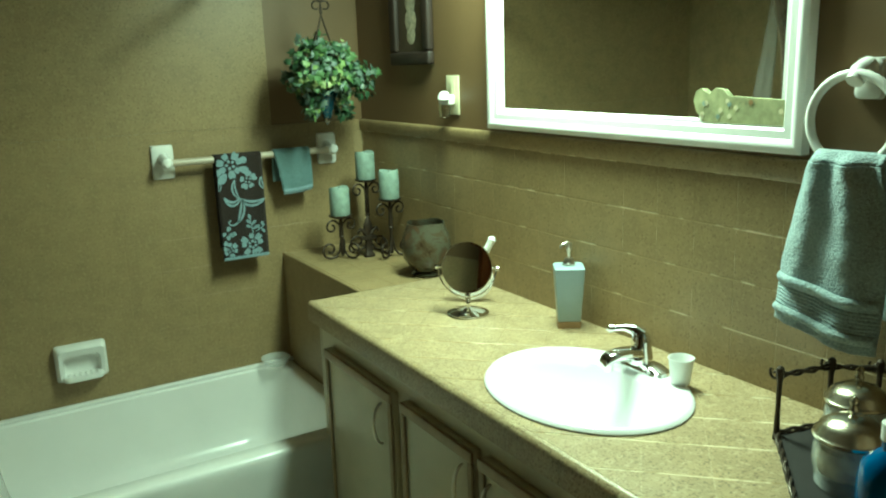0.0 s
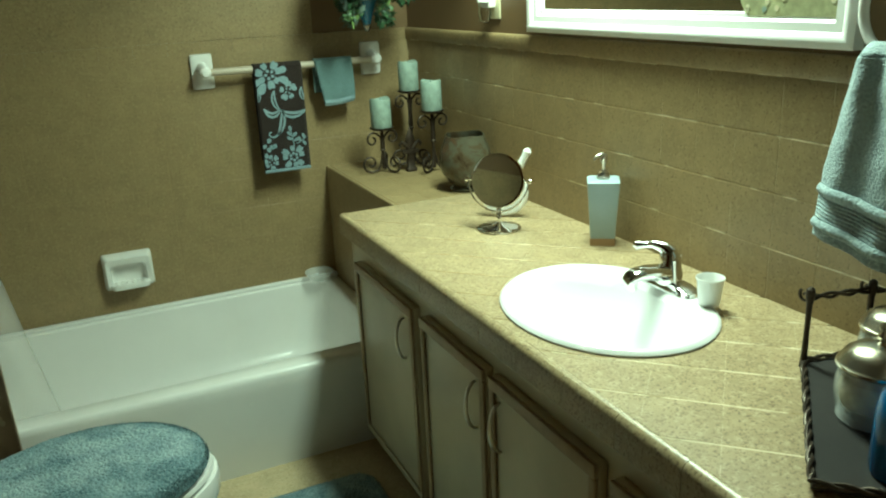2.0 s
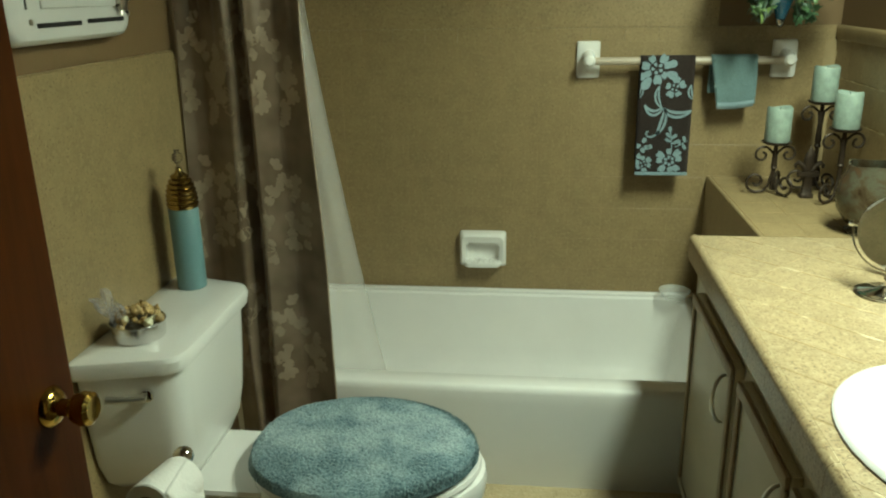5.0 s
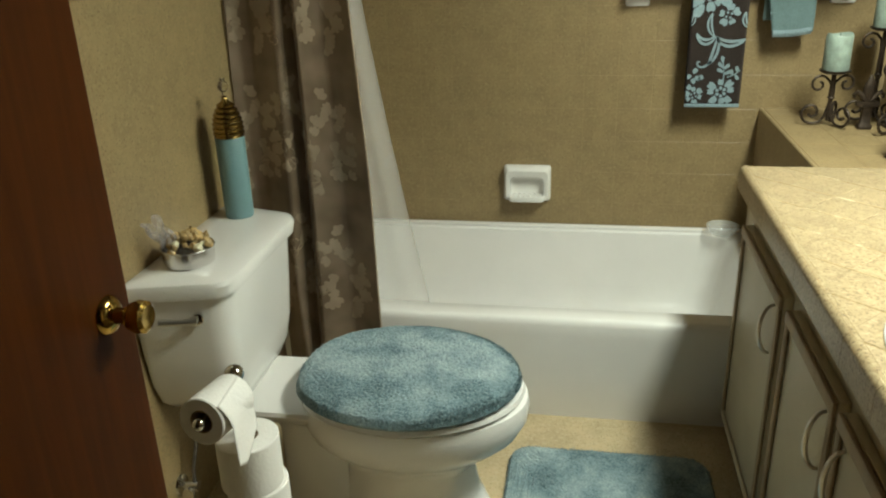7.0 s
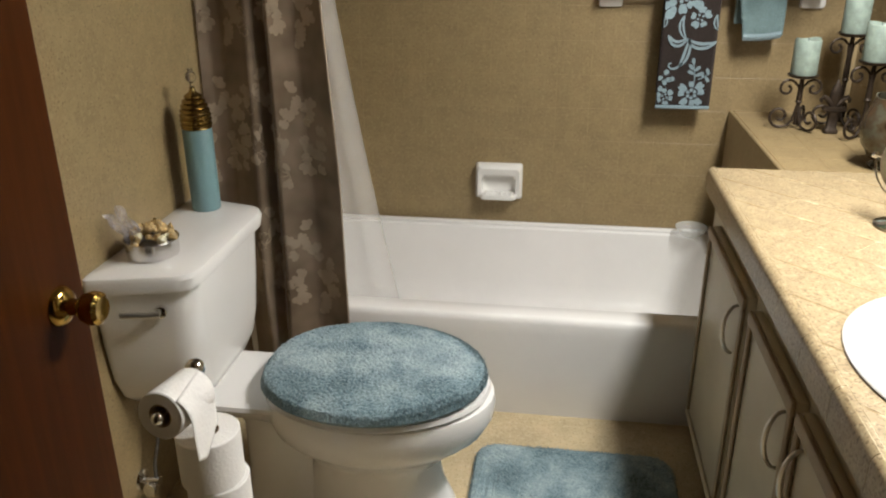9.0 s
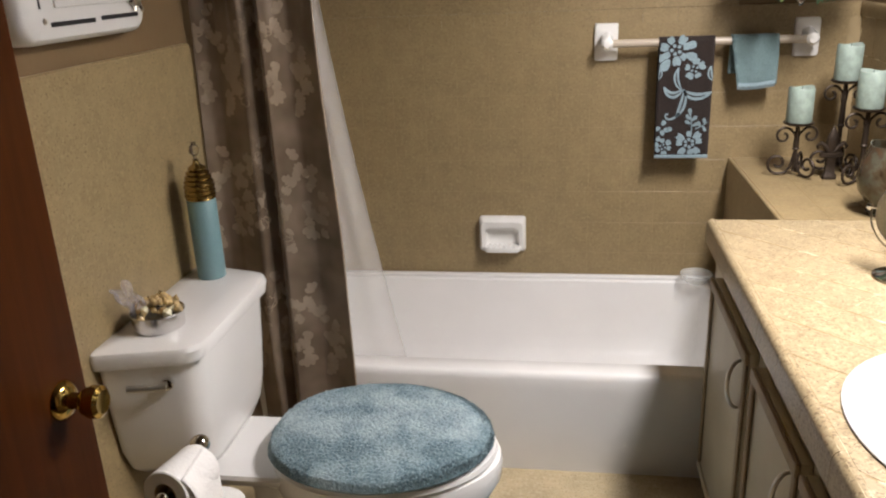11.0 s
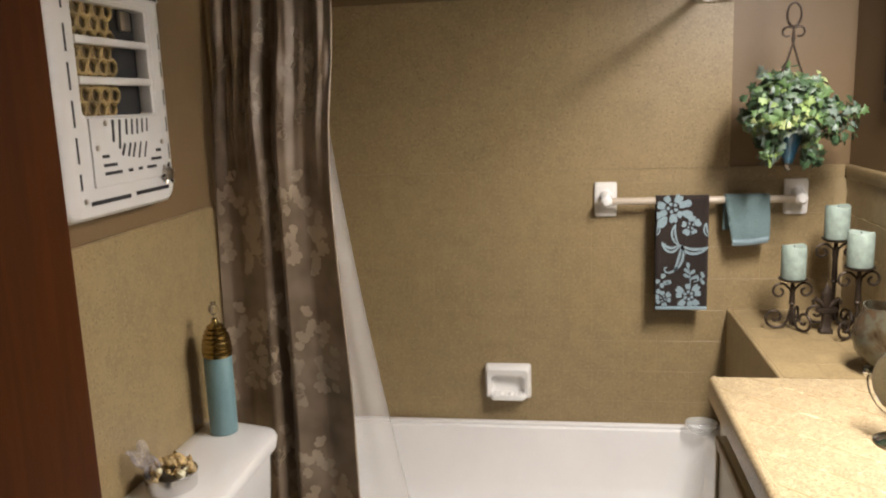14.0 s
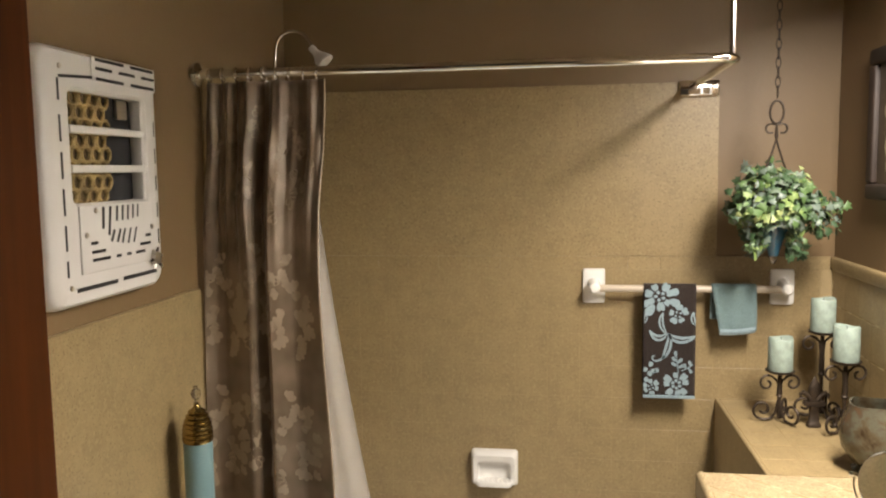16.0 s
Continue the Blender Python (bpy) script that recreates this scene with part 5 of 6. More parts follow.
for k in range(6):
    a = radians(60 * k + 10)
    part("prong", tube(bmesh.new(), [(0.062, 0.160 + 0.010 * math.cos(a), -0.186 + 0.010 * math.sin(a)), (0.064, 0.160 + 0.026 * math.cos(a), -0.186 + 0.026 * math.sin(a))], [0.004, 0.0025], 6), IRON if k % 2 else NICKEL, kn)

# ---- hanging ivy ----
plant = thing("hanging_ivy", (1.789, -0.27, 1.268), "green ivy in a blue glass cone on a hanging scrolled hook", "hanging plant")
bm = bmesh.new()
for k in range(24):
    z = CEIL - 1.268 - 0.02 - 0.028 * k
    if z < 0.505:
        break
    rr = [(0.007 * math.cos(2 * math.pi * a / 12), 0, z + 0.018 * math.sin(2 * math.pi * a / 12)) for a in range(12)]
    if k % 2:
        rr = [(0, x, zz) for x, _, zz in rr]
    tube(bm, rr, 0.0016, 5, True)
part("chain", bm, IRON, plant, "dark iron link chain")
bm = tube(bmesh.new(), [(0.02 * math.cos(2 * math.pi * a / 24), 0, 0.462 + 0.034 * math.sin(2 * math.pi * a / 24)) for a in range(24)], 0.0034, 7, True)
part("hook_loop", bm, IRON, plant)
for s in (-1, 1):
    part("hook_scroll", tube(bmesh.new(), [(s * x, y, z) for x, y, z in [(0.0, 0, 0.425)] + spiral(0.017, 0.412, 0.016, 0.012, 120, -120, 18)], 0.003, 7), IRON, plant)
    part("hook_leg", tube(bmesh.new(), [(s * 0.001, 0, 0.43), (s * -0.003, 0, 0.39), (s * 0.012, 0, 0.34), (s * 0.05, 0, 0.23), (s * 0.058, 0, 0.13)], 0.003, 7), IRON, plant)
part("cone", lathe(bmesh.new(), [(0.0, 0.0), (0.006, 0.004), (0.012, 0.02), (0.03, 0.08), (0.055, 0.14), (0.052, 0.14), (0.0, 0.12)], 24), GLASS, plant, "clear glass cone vase")
part("beads", lathe(bmesh.new(), [(0.0, 0.022), (0.011, 0.026), (0.026, 0.08), (0.046, 0.122), (0.0, 0.118)], 14), SOIL, plant, "blue glass beads")
random.seed(11)
LEAF = [(0, 0), (0.32, 0.06), (0.62, 0.02), (0.42, 0.34), (0.50, 0.62), (0.20, 0.58), (0.0, 1.0), (-0.20, 0.58), (-0.50, 0.62), (-0.42, 0.34), (-0.62, 0.02), (-0.32, 0.06)]
tones = [bmesh.new() for _ in LEAVES]
stems = bmesh.new()
def ivy_leaf(bm, p, out, size):
    q = Vector(out).normalized().to_track_quat('Z', 'Y').to_matrix() @ Euler((random.uniform(-0.7, 0.7), random.uniform(-0.7, 0.7), random.uniform(0, 6.28))).to_matrix()
    mid = bm.verts.new(p + q @ Vector((0, 0.35 * size, 0.10 * size)))
    vs = [bm.verts.new(p + q @ Vector((x * size, y * size, -0.12 * size * abs(x)))) for x, y in LEAF]
    for i in range(len(vs)):
        bm.faces.new((mid, vs[i], vs[(i + 1) % len(vs)]))
for k in range(980):
    a = random.uniform(0, 2 * math.pi)
    el = math.asin(random.uniform(-0.65, 1.0))
    d = Vector((math.cos(a) * math.cos(el), math.sin(a) * math.cos(el), math.sin(el)))
    clump = noise.noise(d * 2.6 + Vector((3.1, 0.4, 1.7)))
    r = random.uniform(0.35, 1.0) ** 0.5 * (0.98 + 0.42 * clump)
    p = Vector((0.002 + 0.142 * d.x * r, 0.115 * d.y * r, 0.182 + 0.125 * d.z * r))
    if p.x > 0.04:                                   # a spray that arches out and droops
        p.x += 0.30 * (p.x - 0.04)
        p.z = max(p.z, 0.105 + 0.2 * random.random() * p.x) - 0.25 * (p.x - 0.04)
    p.y = min(p.y, 0.20)
    if k % 10 == 0:                                  # trailing shoots either side of the cone
        s = random.choice((-1, 1))
        p = Vector((s * random.uniform(0.035, 0.085), random.uniform(-0.05, 0.05), random.uniform(0.03, 0.10)))
    if abs(p.x) < 0.032 and p.z < 0.125 and p.y < 0.03:
        continue
    # random leaf tones, plus painted shading: paler on top, darker low down
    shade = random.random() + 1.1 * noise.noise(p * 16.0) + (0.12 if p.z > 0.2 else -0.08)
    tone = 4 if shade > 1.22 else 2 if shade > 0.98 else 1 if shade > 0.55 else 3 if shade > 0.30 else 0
    ivy_leaf(tones[tone], p, d + Vector((0, -0.6, 0.25)), random.uniform(0.017, 0.033))
    if k % 4 == 0:
        tube(stems, [(0, 0, 0.14), p * 0.5 + Vector((0, 0, 0.11)), p], 0.0012, 4)
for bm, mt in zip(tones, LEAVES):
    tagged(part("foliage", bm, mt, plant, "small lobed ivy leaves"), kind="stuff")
part("vines", stems, LEAVES[0], plant)

# ---- toilet ----
wc = thing("toilet", (XL + 0.012, -1.195, 0.0), "white two-piece porcelain toilet with shag lid cover", "toilet")
def rr(w, d, r, z, cx=0.0):
    return [(x + cx, y, z) for x, y in rounded(d, w, r, 5)]
def soft_poly(corners, radii, z, n=6):
    """A polygon with rounded corners, as a ring at height z."""
    out = []
    for k, (p, r) in enumerate(zip(corners, radii)):
        p = Vector(p)
        a, c = Vector(corners[k - 1]) - p, Vector(corners[(k + 1) % len(corners)]) - p
        a, c = p + a.normalized() * r, p + c.normalized() * r
        for i in range(n + 1):
            t = i / n
            q = a * (1 - t) ** 2 + p * (2 * t * (1 - t)) + c * t ** 2
            out.append((q.x, q.y, z))
    return out


def tank_ring(z, back, front, x0, x1, r=0.05):
    """Wider against the wall than in front, about the tank's own middle."""
    return soft_poly([(x0, 0.035 - back), (x1, 0.035 - front), (x1, 0.035 + front), (x0, 0.035 + back)], (0.02, r, r, 0.02), z)


part("tank", loft(bmesh.new(), [tank_ring(0.332, 0.150, 0.115, 0.012, 0.160), tank_ring(0.345, 0.185, 0.140, 0.006, 0.174), tank_ring(0.375, 0.215, 0.168, 0.002, 0.183), tank_ring(0.43, 0.236, 0.186, 0.0, 0.189), tank_ring(0.52, 0.248, 0.195, 0.0, 0.194), tank_ring(0.646, 0.257, 0.202, 0.0, 0.200)]), PORCELAIN, wc)
part("tank_lid", loft(bmesh.new(), [tank_ring(0.6465, 0.262, 0.206, -0.004, 0.204), tank_ring(0.650, 0.270, 0.214, -0.006, 0.212), tank_ring(0.676, 0.274, 0.218, -0.007, 0.216), tank_ring(0.686, 0.270, 0.214, -0.006, 0.212), tank_ring(0.6915, 0.256, 0.200, 0.002, 0.198), tank_ring(0.693, 0.200, 0.150, 0.04, 0.15)]), PORCELAIN, wc)
lv = part("flush_lever", put(lathe(bmesh.new(), [(0.014, 0.0), (0.013, -0.010), (0.0, -0.013)], 16, axis='y'), Matrix.Translation((0.135, -0.184, 0.603)) @ Matrix.Rotation(radians(16), 4, 'Z')), CHROME, wc, "chrome flush lever")
part("lever_arm", tube(bmesh.new(), [(0.137, -0.199, 0.603), (0.115, -0.212, 0.604), (0.066, -0.226, 0.608)], [0.010, 0.0065, 0.0085], 10), plain("satin_chrome", (0.80, 0.80, 0.79), 0.32, 1.0, vary=0.03), lv)
def egg(cx, length, w, z, n=40, back=0.78):
    out = []
    for k in range(n):
        a = 2 * math.pi * k / n
        c = math.cos(a)
        ln = length / 2
        e = 1.0 if c > 0 else back
        out.append((cx + ln * c, w / 2 * math.sin(a) * (1 - 0.06 * c) if c > 0 else w / 2 * (abs(math.sin(a)) ** 0.8) * (1 if math.sin(a) >= 0 else -1), z))
    return out
part("bowl", loft(bmesh.new(), [egg(0.548, 0.39, 0.265, 0.0), egg(0.548, 0.378, 0.256, 0.02), egg(0.543, 0.33, 0.22, 0.09), egg(0.54, 0.315, 0.21, 0.15), egg(0.545, 0.36, 0.245, 0.185), egg(0.55, 0.44, 0.31, 0.215), egg(0.554, 0.505, 0.37, 0.25), egg(0.558, 0.54, 0.40, 0.29), egg(0.558, 0.545, 0.404, 0.325), egg(0.558, 0.538, 0.398, 0.341), egg(0.556, 0.515, 0.375, 0.347)]), PORCELAIN, wc)
def oval_ring(cx, lx, wy, z, n=28):
    return [(cx + lx / 2 * math.cos(2 * math.pi * k / n), wy / 2 * math.sin(2 * math.pi * k / n), z) for k in range(n)]
part("trapway", loft(bmesh.new(), [oval_ring(0.38, 0.36, 0.21, 0.0), oval_ring(0.37, 0.33, 0.17, 0.025), oval_ring(0.34, 0.26, 0.115, 0.09), oval_ring(0.31, 0.20, 0.095, 0.16), oval_ring(0.31, 0.20, 0.11, 0.22), oval_ring(0.32, 0.25, 0.15, 0.262), oval_ring(0.33, 0.30, 0.20, 0.285)]), PORCELAIN, wc)
part("deck", loft(bmesh.new(), [rr(0.13, 0.28, 0.06, 0.275, 0.26), rr(0.22, 0.35, 0.08, 0.296, 0.232), rr(0.262, 0.385, 0.08, 0.325, 0.22), rr(0.255, 0.375, 0.08, 0.3345, 0.22)]), PORCELAIN, wc)
seat = part("seat", loft(bmesh.new(), [egg(0.56, 0.505, 0.405, 0.348), egg(0.56, 0.52, 0.418, 0.354), egg(0.56, 0.512, 0.41, 0.364)]), PLASTIC, wc)
part("hinge", slab((0.318, -0.09, 0.347), (0.345, 0.09, 0.366), 0.006), PLASTIC, seat)
bm = loft(bmesh.new(), [egg(0.547, 0.50, 0.41, 0.3645, 64), egg(0.547, 0.516, 0.432, 0.370, 64), egg(0.547, 0.524, 0.44, 0.380, 64), egg(0.547, 0.514, 0.43, 0.392, 64), egg(0.547, 0.478, 0.40, 0.400, 64), egg(0.547, 0.40, 0.33, 0.405, 64), egg(0.547, 0.2, 0.15, 0.407, 64)])
cover = thing("lid_cover", (XL + 0.012, -1.195, 0.0), "blue shag toilet lid cover", "lid cover")
part("cover_base", bm, SHAG, cover)


def rough_top(name, parent, edge, height, nr, na, seed):
    """Dense pile surface: a polar sheet broken up by fine tuft-sized noise."""
    bm = bmesh.new()
    cx = sum(p[0] for p in edge) / len(edge)
    cy = sum(p[1] for p in edge) / len(edge)
    rings = []
    for i in range(1, nr + 1):
        s = i / nr
        ring = []
        for k in range(na):
            f = k * len(edge) / na
            a, c = edge[int(f) % len(edge)], edge[(int(f) + 1) % len(edge)]
            w = f - int(f)
            x = cx + s * (a[0] * (1 - w) + c[0] * w - cx)
            y = cy + s * (a[1] * (1 - w) + c[1] * w - cy)
            q = Vector((x * 165 + seed, y * 165, 0))
            big = Vector((x * 16, y * 16, seed))
            n = noise.noise(q) + 0.6 * noise.noise(q * 2.1)
            ring.append(bm.verts.new((x + 0.0012 * noise.noise(q + Vector((9, 0, 4))), y + 0.0012 * noise.noise(q + Vector((0, 7, 8))), height(s) + 0.0034 * n + 0.002 * noise.noise(big))))
        rings.append(ring)
    mid = bm.verts.new((cx, cy, height(0)))
    for k in range(na):
        bm.faces.new((mid, rings[0][k], rings[0][(k + 1) % na]))
    for a, c in zip(rings, rings[1:]):
        for k in range(na):
            bm.faces.new((a[k], a[(k + 1) % na], c[(k + 1) % na], c[k]))
    return tagged(part(name, bm, SHAG, parent), kind="stuff")


rough_top("shag_surface", cover, [(p[0], p[1]) for p in egg(0.547, 0.530, 0.445, 0, 64)], lambda s: float(np.interp(s, [0.0, 0.4, 0.76, 0.91, 0.965, 1.0], [0.411, 0.410, 0.408, 0.403, 0.396, 0.378])), 110, 420, 3.0)



def tufts(name, parent, inside, z_of, n, mat, seed, length=0.009):
    """Short pile: many small bent blades in one mesh."""
    random.seed(seed)
    verts, faces = [], []
    made = 0
    while made < n:
        p = inside()
        if p is None:
            continue
        x, y = p
        z = z_of(x, y)
        if z is None:
            continue
        made += 1
        a = random.uniform(0, 2 * math.pi)
        w = 0.0016
        lx, ly = random.gauss(0, 0.45) * length, random.gauss(0, 0.45) * length
        i = len(verts)
        verts += [(x - w * math.cos(a), y - w * math.sin(a), z - 0.001), (x + w * math.cos(a), y + w * math.sin(a), z - 0.001), (x + lx, y + ly, z + length * random.uniform(0.6, 1.1))]
        faces.append((i, i + 1, i + 2))
    me = bpy.data.meshes.new(name)
    me.from_pydata(verts, [], faces)
    me.materials.append(mat)
    o = new(name, me)
    o.parent = parent
    return tagged(o, "short blue shag pile", kind="stuff")


def cover_pt():
    x, y = random.uniform(0.28, 0.82), random.uniform(-0.223, 0.223)
    return (x, y)
def cover_z(x, y):
    q = ((x - 0.547) / 0.264) ** 2 + (y / 0.221) ** 2
    if q > 1.0 or q < 0.80:
        return None
    return float(np.interp(math.sqrt(q), [0.0, 0.4, 0.76, 0.91, 0.98, 1.0], [0.408, 0.407, 0.405, 0.400, 0.391, 0.380]))
tufts("shag_fringe", cover, cover_pt, cover_z, 9000, SHAG, 3, 0.0055)

# on the tank: tall bottle, dish of shells
bot = thing("decor_bottle", (0.238, -0.987, 0.6935), "tall aqua bottle with a ribbed gold neck on the tank", "bottle")
part("body", lathe(bmesh.new(), [(0.0, 0.0), (0.0345, 0.0), (0.0355, 0.004), (0.0355, 0.202), (0.033, 0.206), (0.0, 0.206)], 32), AQUA, bot)
prof = [(0.0, 0.2062), (0.0365, 0.2062)]
for k in range(7):
    r = 0.0372 * (1 - (k / 8.2) ** 2.6)
    prof += [(r - 0.0022, 0.2105 + 0.0112 * k), (r + 0.0010, 0.213 + 0.0112 * k), (r + 0.0010, 0.2170 + 0.0112 * k), (r - 0.0026, 0.2195 + 0.0112 * k)]
prof += [(0.010, 0.292), (0.006, 0.301), (0.008, 0.304), (0.0, 0.305)]
part("neck", lathe(bmesh.new(), prof, 32), GOLD, bot, "ribbed antique gold neck")
part("stopper", lathe(bmesh.new(), [(0.0, 0.3055), (0.004, 0.3055), (0.004, 0.314), (0.011, 0.320), (0.013, 0.328), (0.010, 0.337), (0.004, 0.341), (0.007, 0.346), (0.0, 0.350)], 14), GLASS, bot, "clear glass stopper")
sb = thing("shell_dish", (0.249, -1.290, 0.6935), "round silver dish heaped with sea shells in cellophane", "dish")
part("dish", lathe(bmesh.new(), [(0.0, 0.0), (0.052, 0.0), (0.055, 0.003), (0.056, 0.036), (0.0585, 0.038), (0.0575, 0.040), (0.053, 0.036), (0.051, 0.012), (0.0, 0.010)], 36), plain("bright_tin", (0.72, 0.71, 0.70), 0.22, 1.0, vary=0.06, scale=30), sb)
random.seed(9)
for k in range(56):
    a, r = random.uniform(0, 6.28), 0.050 * math.sqrt(random.random())
    c = Vector((r * math.cos(a), r * math.sin(a), 0.034 + 0.034 * (1 - r / 0.055) + random.uniform(0, 0.008)))
    s = random.uniform(0.006, 0.013)
    bm = lathe(bmesh.new(), [(0.0, -s), (0.6 * s, -0.6 * s), (0.9 * s, 0), (0.5 * s, 0.7 * s), (0.25 * s, 0.8 * s), (0.3 * s, 1.0 * s), (0.0, 1.5 * s)], 8)
    put(bm, Matrix.Translation(c) @ Euler((random.uniform(0, 6), random.uniform(0, 6), 0)).to_matrix().to_4x4())
    part("shell", bm, [SHELL, GOLD, IVORY, TANBASE][0 if k % 3 else (k // 3) % 4], sb)
def crumple(u, v):
    """A gathered tuft of film: a fan pinched at its foot and folded sharply."""
    a = 2.2 + 3.4 * u
    r = 0.006 + 0.046 * v * (0.7 + 0.3 * math.sin(13 * u + 1))
    j = noise.noise(Vector((u * 9, v * 6, 3.3)))
    return (-0.030 + r * math.cos(a) + 0.012 * j, -0.020 + r * math.sin(a) * 0.9 + 0.012 * noise.noise(Vector((u * 8, v * 7, 9.1))), 0.036 + 0.058 * v + 0.016 * math.sin(17 * u) * v + 0.012 * j)
cel = part("cellophane", grid_surface(bmesh.new(), crumple, 26, 12), CELLO, sb, "crumpled clear cellophane")
cel.data.shade_flat()

# ---- paper stand ----
ps = thing("paper_stand", (0.514, -1.66, 0.0), "chrome toilet paper stand with an arm and ball finials", "paper stand")
part("base", lathe(bmesh.new(), [(0.0, 0.0), (0.085, 0.0), (0.087, 0.006), (0.07, 0.014), (0.0, 0.018)], 32), CHROME, ps)
part("post", tube(bmesh.new(), [(0, 0, 0.016), (0, 0, 0.53), (-0.002, 0.006, 0.59), (-0.018, 0.012, 0.632)], 0.006, 10), CHROME, ps)
part("arm", tube(bmesh.new(), [(-0.018, 0.012, 0.632), (-0.020, -0.04, 0.622), (-0.026, -0.108, 0.618)], 0.006, 10), CHROME, ps)
def ball(r, c):
    return lathe(bmesh.new(), [(0.0, -r)] + [(r * math.sin(radians(a)), -r * math.cos(radians(a))) for a in range(15, 180, 15)] + [(0.0, r)], 18, c)
part("finial", ball(0.018, (-0.018, 0.016, 0.637)), CHROME, ps)
part("finial", ball(0.011, (-0.026, -0.112, 0.618)), CHROME, ps)


def roll(loc, axis, label, r=0.057, w=0.10):
    t = thing("paper_roll", loc, label, "toilet paper", "toilet paper rolls")
    rot = Matrix.Identity(4) if axis == 'z' else Matrix.Rotation(radians(84), 4, 'X') @ Matrix.Rotation(radians(0), 4, 'Z')
    if axis != 'z':
        rot = Matrix.Rotation(radians(-7), 4, 'Z') @ rot
    part("paper", put(lathe(bmesh.new(), [(0.021, -w / 2), (r - 0.002, -w / 2), (r, -w / 2 + 0.002), (r, w / 2 - 0.002), (r - 0.002, w / 2), (0.021, w / 2), (0.0205, 0.0), (0.021, -w / 2)], 40), rot), PAPER, t)
    part("core", put(lathe(bmesh.new(), [(0.0203, -w / 2), (0.0203, w / 2), (0.0190, w / 2), (0.0190, -w / 2), (0.0203, -w / 2)], 24), rot), CARD, t, "cardboard core")
    return t


for k in range(5):
    roll((0.5145 + (0.004 if k % 2 else -0.003), -1.66 + (0.003 if k % 2 else 0.0), 0.019 + 0.1005 * k + 0.05), 'z', "white spare toilet paper roll stacked on the stand")
hr = roll((0.494, -1.715, 0.612), 'y', "white toilet paper roll on the stand's arm with a loose sheet", 0.042)
def tail(u, v):
    a = min(1.0, v * 2.2)
    x = 0.0428 * math.sin(math.pi / 2 * (0.35 + 0.65 * a)) + 0.004 * v
    z = 0.0428 * math.cos(math.pi / 2 * (0.35 + 0.65 * a)) - max(0, v - 0.45) * 0.115
    cut = 0.035 * (1 - abs(u - 0.65) * 1.6) * v
    return (x + 0.006 * (u - 0.5), 0.048 - 0.096 * u, z - cut)
thicken(part("loose_sheet", grid_surface(bmesh.new(), tail, 10, 20), PAPER, hr), 0.0008)

sv = thing("supply_valve", (XL + 0.011, -1.345, 0.125), "small chrome water shut-off valve under the tank", "valve")
part("escutcheon", lathe(bmesh.new(), [(0.027, 0.0), (0.025, 0.005), (0.012, 0.010), (0.0, 0.010)], 20, axis='x'), CHROME, sv)
part("body", lathe(bmesh.new(), [(0.008, 0.008), (0.008, 0.026), (0.012, 0.028), (0.012, 0.046), (0.0, 0.047)], 16, axis='x'), CHROME, sv)
part("handle", lathe(bmesh.new(), [(0.005, -0.008), (0.005, -0.024), (0.018, -0.026), (0.020, -0.031), (0.018, -0.037), (0.0, -0.039)], 20, (0.036, 0, 0), sx=0.8, axis='y'), CHROME, sv, "oval chrome handle")
part("supply_tube", tube(bmesh.new(), [(0.037, 0, 0.010), (0.038, 0.002, 0.05), (0.046, 0.016, 0.10), (0.050, 0.028, 0.16), (0.050, 0.030, 0.215)], 0.0045, 10), plain("braided_grey_hose", (0.16, 0.15, 0.14), 0.45, 0.5, vary=0.3, scale=120), sv, "grey braided supply hose")

# ---- bath mat ----
mat_ob = thing("bath_mat", (1.19, -1.31, 0.001), "blue shag bath mat on the floor before the tub", "bath mat")
mo = rounded(0.52, 0.74, 0.06, 6)
part("mat_base", loft(bmesh.new(), [[(x, y, 0.0) for x, y in mo], [(x * 1.005, y * 1.005, 0.010) for x, y in mo], [(x * 0.98, y * 0.985, 0.016) for x, y in mo]]), SHAG, mat_ob)
rough_top("shag_surface", mat_ob, [(x * 1.01, y * 1.008) for x, y in mo], lambda s: float(np.interp(s, [0.0, 0.93, 0.98, 1.0], [0.021, 0.021, 0.018, 0.006])), 110, 420, 8.0)
def mat_pt():
    return (random.uniform(-0.262, 0.262), random.uniform(-0.372, 0.372))
def mat_z(x, y):
    if abs(x) < 0.235 and abs(y) < 0.345:
        return None
    if abs(x) > 0.2 and abs(y) > 0.31 and math.hypot(abs(x) - 0.2, abs(y) - 0.31) > 0.06:
        return None
    return 0.013
tufts("shag_fringe", mat_ob, mat_pt, mat_z, 9000, SHAG, 4, 0.007)

# ---- door ----
door = tagged(thing("door_1", (0.54, -1.97, 0.0), "red-brown veneer door standing open beside the toilet", "door"), kind="structure")
part("leaf", slab((-0.036, -0.765, 0.012), (0.0, 0.0, 2.03), 0.002), WOOD, door)
def knob(s, x0):
    k = part("knob_rose", lathe(bmesh.new(), [(0.025, x0), (0.024, x0 + s * 0.004), (0.018, x0 + s * 0.009), (0.0105, x0 + s * 0.012), (0.009, x0 + s * 0.026)], 28, (0, -0.047, 0.945), axis='x'), BRASS, door, "polished brass rose")
    part("knob", lathe(bmesh.new(), [(0.0, x0 + s * 0.022), (0.0105, x0 + s * 0.024), (0.0165, x0 + s * 0.030), (0.0205, x0 + s * 0.040), (0.0195, x0 + s * 0.049), (0.0145, x0 + s * 0.0525), (0.0, x0 + s * 0.051)], 28, (0, -0.047, 0.945), axis='x'), BRASS, k, "polished brass knob")
knob(1, 0.0)
knob(-1, -0.036)
part("latch", slab((-0.026, 0.0002, 0.915), (-0.010, 0.0014, 0.972)), BRASS, door, "brass latch plate")
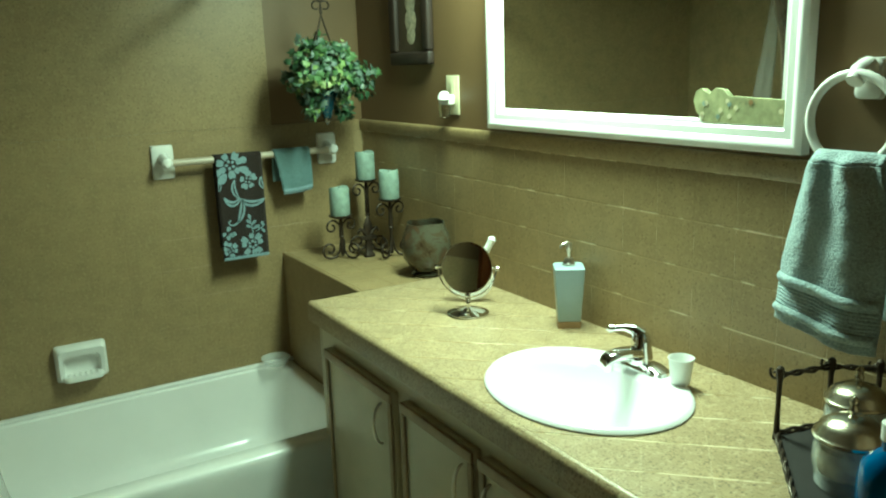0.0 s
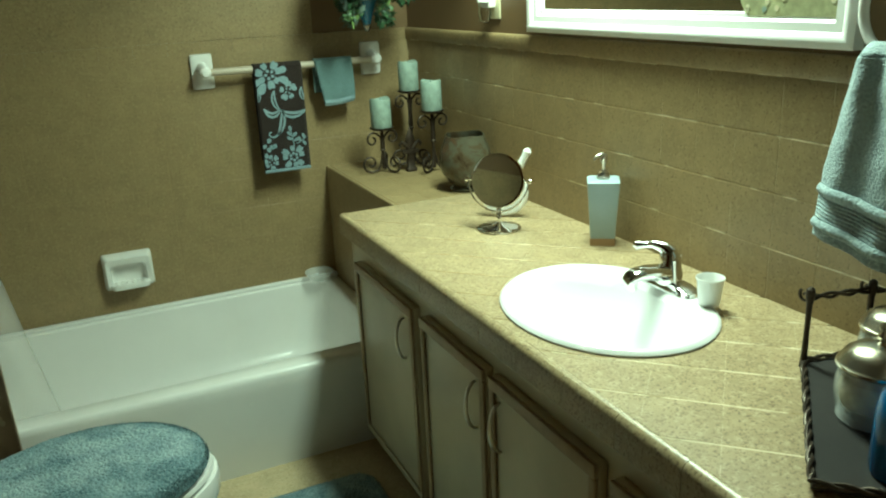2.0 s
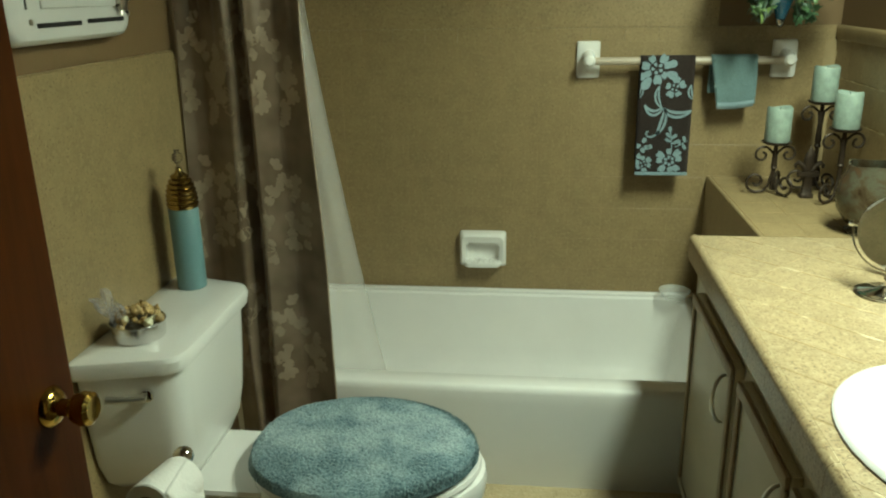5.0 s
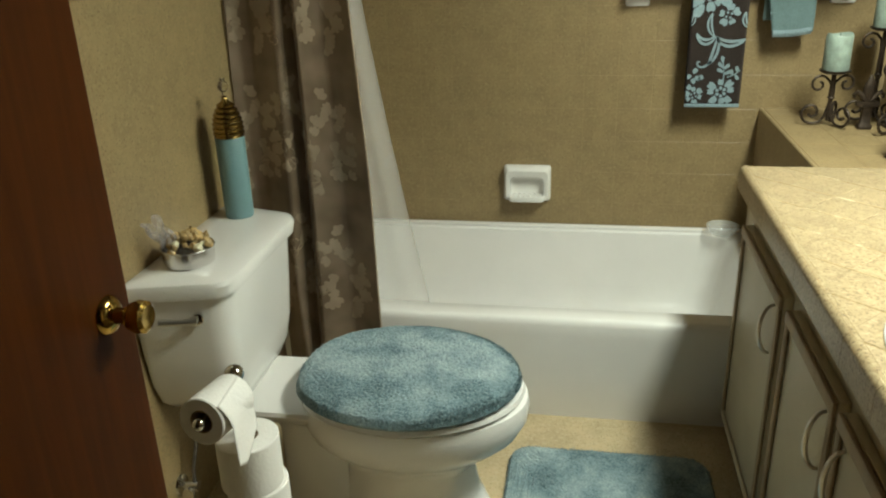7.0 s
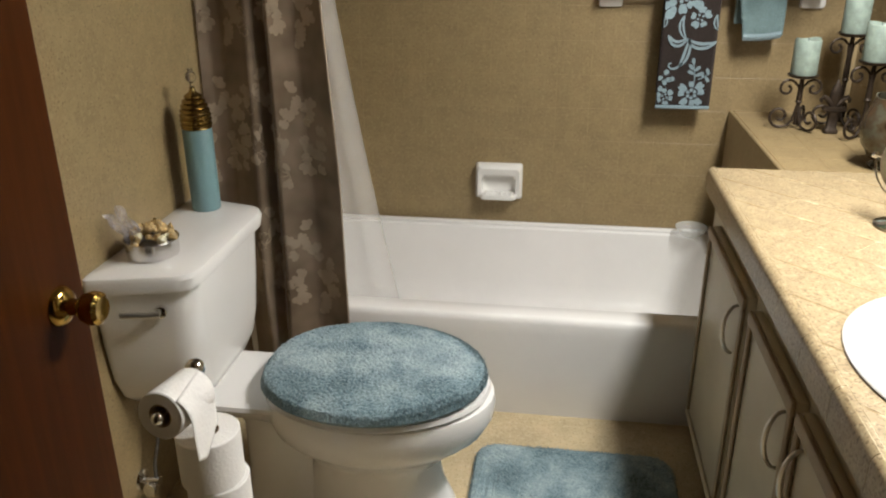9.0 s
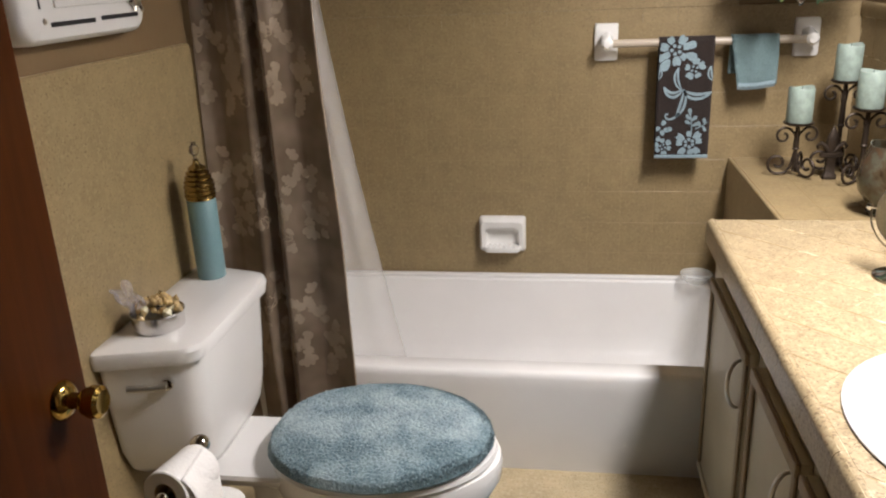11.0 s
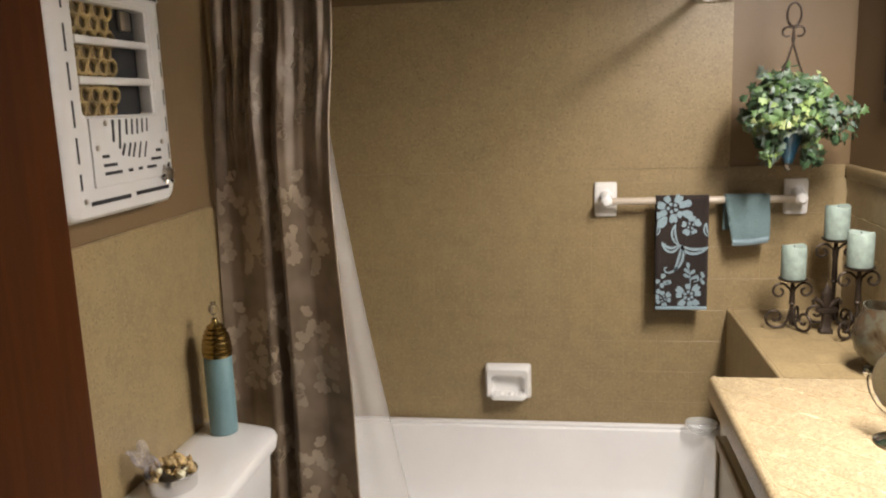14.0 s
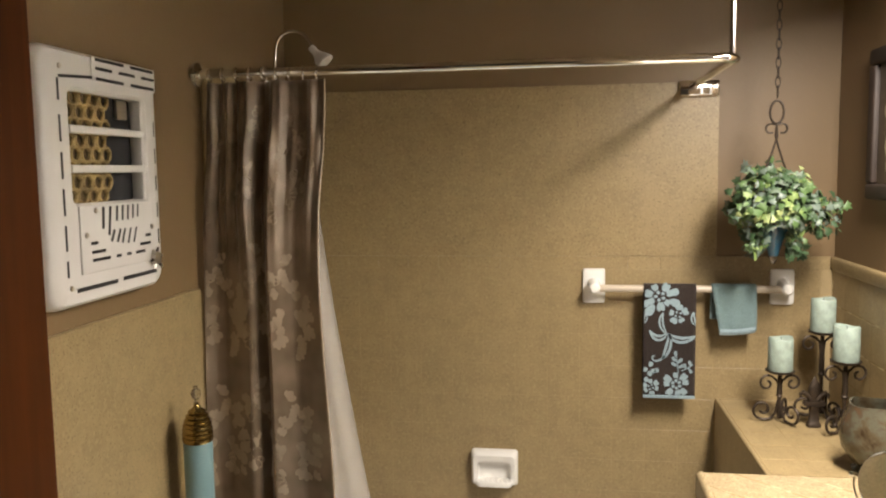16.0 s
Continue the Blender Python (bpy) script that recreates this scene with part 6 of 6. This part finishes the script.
for nm, lo, hi in (("jamb", (DX0 - 0.055, YE - 0.13, 0), (DX0 - 0.041, YE + 0.004, 2.03)), ("jamb", (DX1 - 0.03, YE - 0.13, 0), (DX1 + 0.004, YE + 0.012, 2.03)), ("head", (DX0 - 0.039, YE - 0.13, 2.035), (DX1 + 0.004, YE + 0.012, 2.062))):
    tagged(finish("trim_" + nm, slab(lo, hi, 0.003), PAINT), "brown painted door trim", "trim", kind="structure")

# ---- pieces: tiles of walls, counter and ledge ----
def tile_field(parent, me, places, turn):
    for p in places:
        o = new("tile", me)
        o.parent = parent
        o.matrix_basis = Matrix.Translation(p) @ turn


J = 0.0013                   # joint width
T_WALL = tile_mesh("wall_tile", PITCH - J, PITCH - J, 0.006, SPECK, 0.0009)
face_left = Matrix.Rotation(radians(-90), 4, 'Y')      # tile face towards -x
face_front = Matrix.Rotation(radians(90), 4, 'X')      # tile face towards -y
rows_mirror = [CAP - 0.046 - PITCH * (k + 0.5) for k in range(4)]
T_MIRROR = tile_mesh("wall_tile", PITCH - 0.0034, PITCH - 0.0007, 0.006, SPECK, 0.0009)
tile_field(wall_mirror, T_MIRROR, [(XR + 0.006, -0.012 - PITCH * (i + 0.5), z) for i in range(24) for z in rows_mirror], face_left)
rows_back = [CAP - 0.046 - PITCH * (k + 0.5) for k in range(8)]
tile_field(wall_back, T_WALL, [(XL + 0.03 + PITCH * (i + 0.5), 0.006, z) for i in range(13) for z in rows_back], face_front)
tile_field(wall_back, T_WALL, [(XL + 0.03 + PITCH * (i + 0.5), 0.006, z) for i in range(13, 16) for z in rows_back[:4]], face_front)

# counter tiles laid on the diagonal, cut along the edges and round the sink
flat = Matrix.Identity(4)
DP = 0.1195
Q = math.sqrt(0.5)
FIELD = (CX0 + 0.0195, XR - 0.001, CY0 + 0.002, CY1 - 0.007)
T_DIAG = tile_mesh("counter_tile", DP - 0.0052, DP - 0.0005, 0.003, SPECK_TOP, 0.0008)


def cut(poly, axis, v, keep_above):
    out = []
    for a, c in zip(poly, poly[1:] + poly[:1]):
        ia, ic = (a[axis] >= v) == keep_above, (c[axis] >= v) == keep_above
        if ia:
            out.append(a)
        if ia != ic:
            f = (v - a[axis]) / (c[axis] - a[axis])
            out.append((a[0] + f * (c[0] - a[0]), a[1] + f * (c[1] - a[1])))
    return out


def in_sink(p):
    return math.hypot((p[0] - SINK[0]) / 0.199, (p[1] - SINK[1]) / 0.244)


for i, j in itertools.product(range(-8, 14), range(-8, 14)):
    n0, m0 = -0.212 + DP * i, 2.085 + DP * j
    cn, cm = n0 + DP / 2, m0 + DP / 2
    hn, hm2 = DP / 2 - 0.0026, DP / 2 - 0.00025
    poly = [(Q * (cn + a * hn + cm + c * hm2), Q * (cn + a * hn - cm - c * hm2)) for a, c in ((-1, -1), (-1, 1), (1, 1), (1, -1))]
    whole = list(poly)
    for axis, v, up in ((0, FIELD[0], True), (0, FIELD[1], False), (1, FIELD[2], True), (1, FIELD[3], False)):
        if poly:
            poly = cut(poly, axis, v, up)
    if len(poly) < 3:
        continue
    fine = [(a[0] + (c[0] - a[0]) * k / 16, a[1] + (c[1] - a[1]) * k / 16) for a, c in zip(poly, poly[1:] + poly[:1]) for k in range(16)]
    dist = [in_sink(p) for p in fine]
    if min(dist) >= 1 and poly == whole:
        tile_field(top, T_DIAG, [(Q * (cn + cm), Q * (cn - cm), CT - 0.003)], Matrix.Rotation(radians(45), 4, 'Z'))
        continue
    if max(dist) <= 1.01:
        continue
    if min(dist) < 1:
        poly = []
        for p, d in zip(fine, dist):
            if d < 1:
                d = max(d, 0.02)
                p = (SINK[0] + (p[0] - SINK[0]) / d, SINK[1] + (p[1] - SINK[1]) / d)
            if not poly or math.hypot(p[0] - poly[-1][0], p[1] - poly[-1][1]) > 0.002:
                poly.append(p)
    area = abs(sum(a[0] * c[1] - c[0] * a[1] for a, c in zip(poly, poly[1:] + poly[:1]))) / 2
    if area < 4e-5:
        continue
    finish("counter_tile", loft(bmesh.new(), [[(x, y, z) for x, y in poly] for z in (CT - 0.003, CT)]), SPECK_TOP, top, smooth=False)

ys = [-0.705 + PITCH * (i + 0.5) for i in range(6)]
T_LEDGE = tile_mesh("ledge_tile", PITCH - 0.0016, PITCH - 0.0016, 0.003, SPECK, 0.0008)
tile_field(ledge, T_LEDGE, [(1.69 + PITCH * (i + 0.5), y, CT - 0.0035) for i in range(3) for y in ys], flat)
y = CY1
while y > CY0 + 0.05:
    e = finish("edge_tile", nosing(y - 0.152 + J, y), SPECK_TOP, top, loc=(CX0, 0, CT + 0.0005))
    y -= 0.152
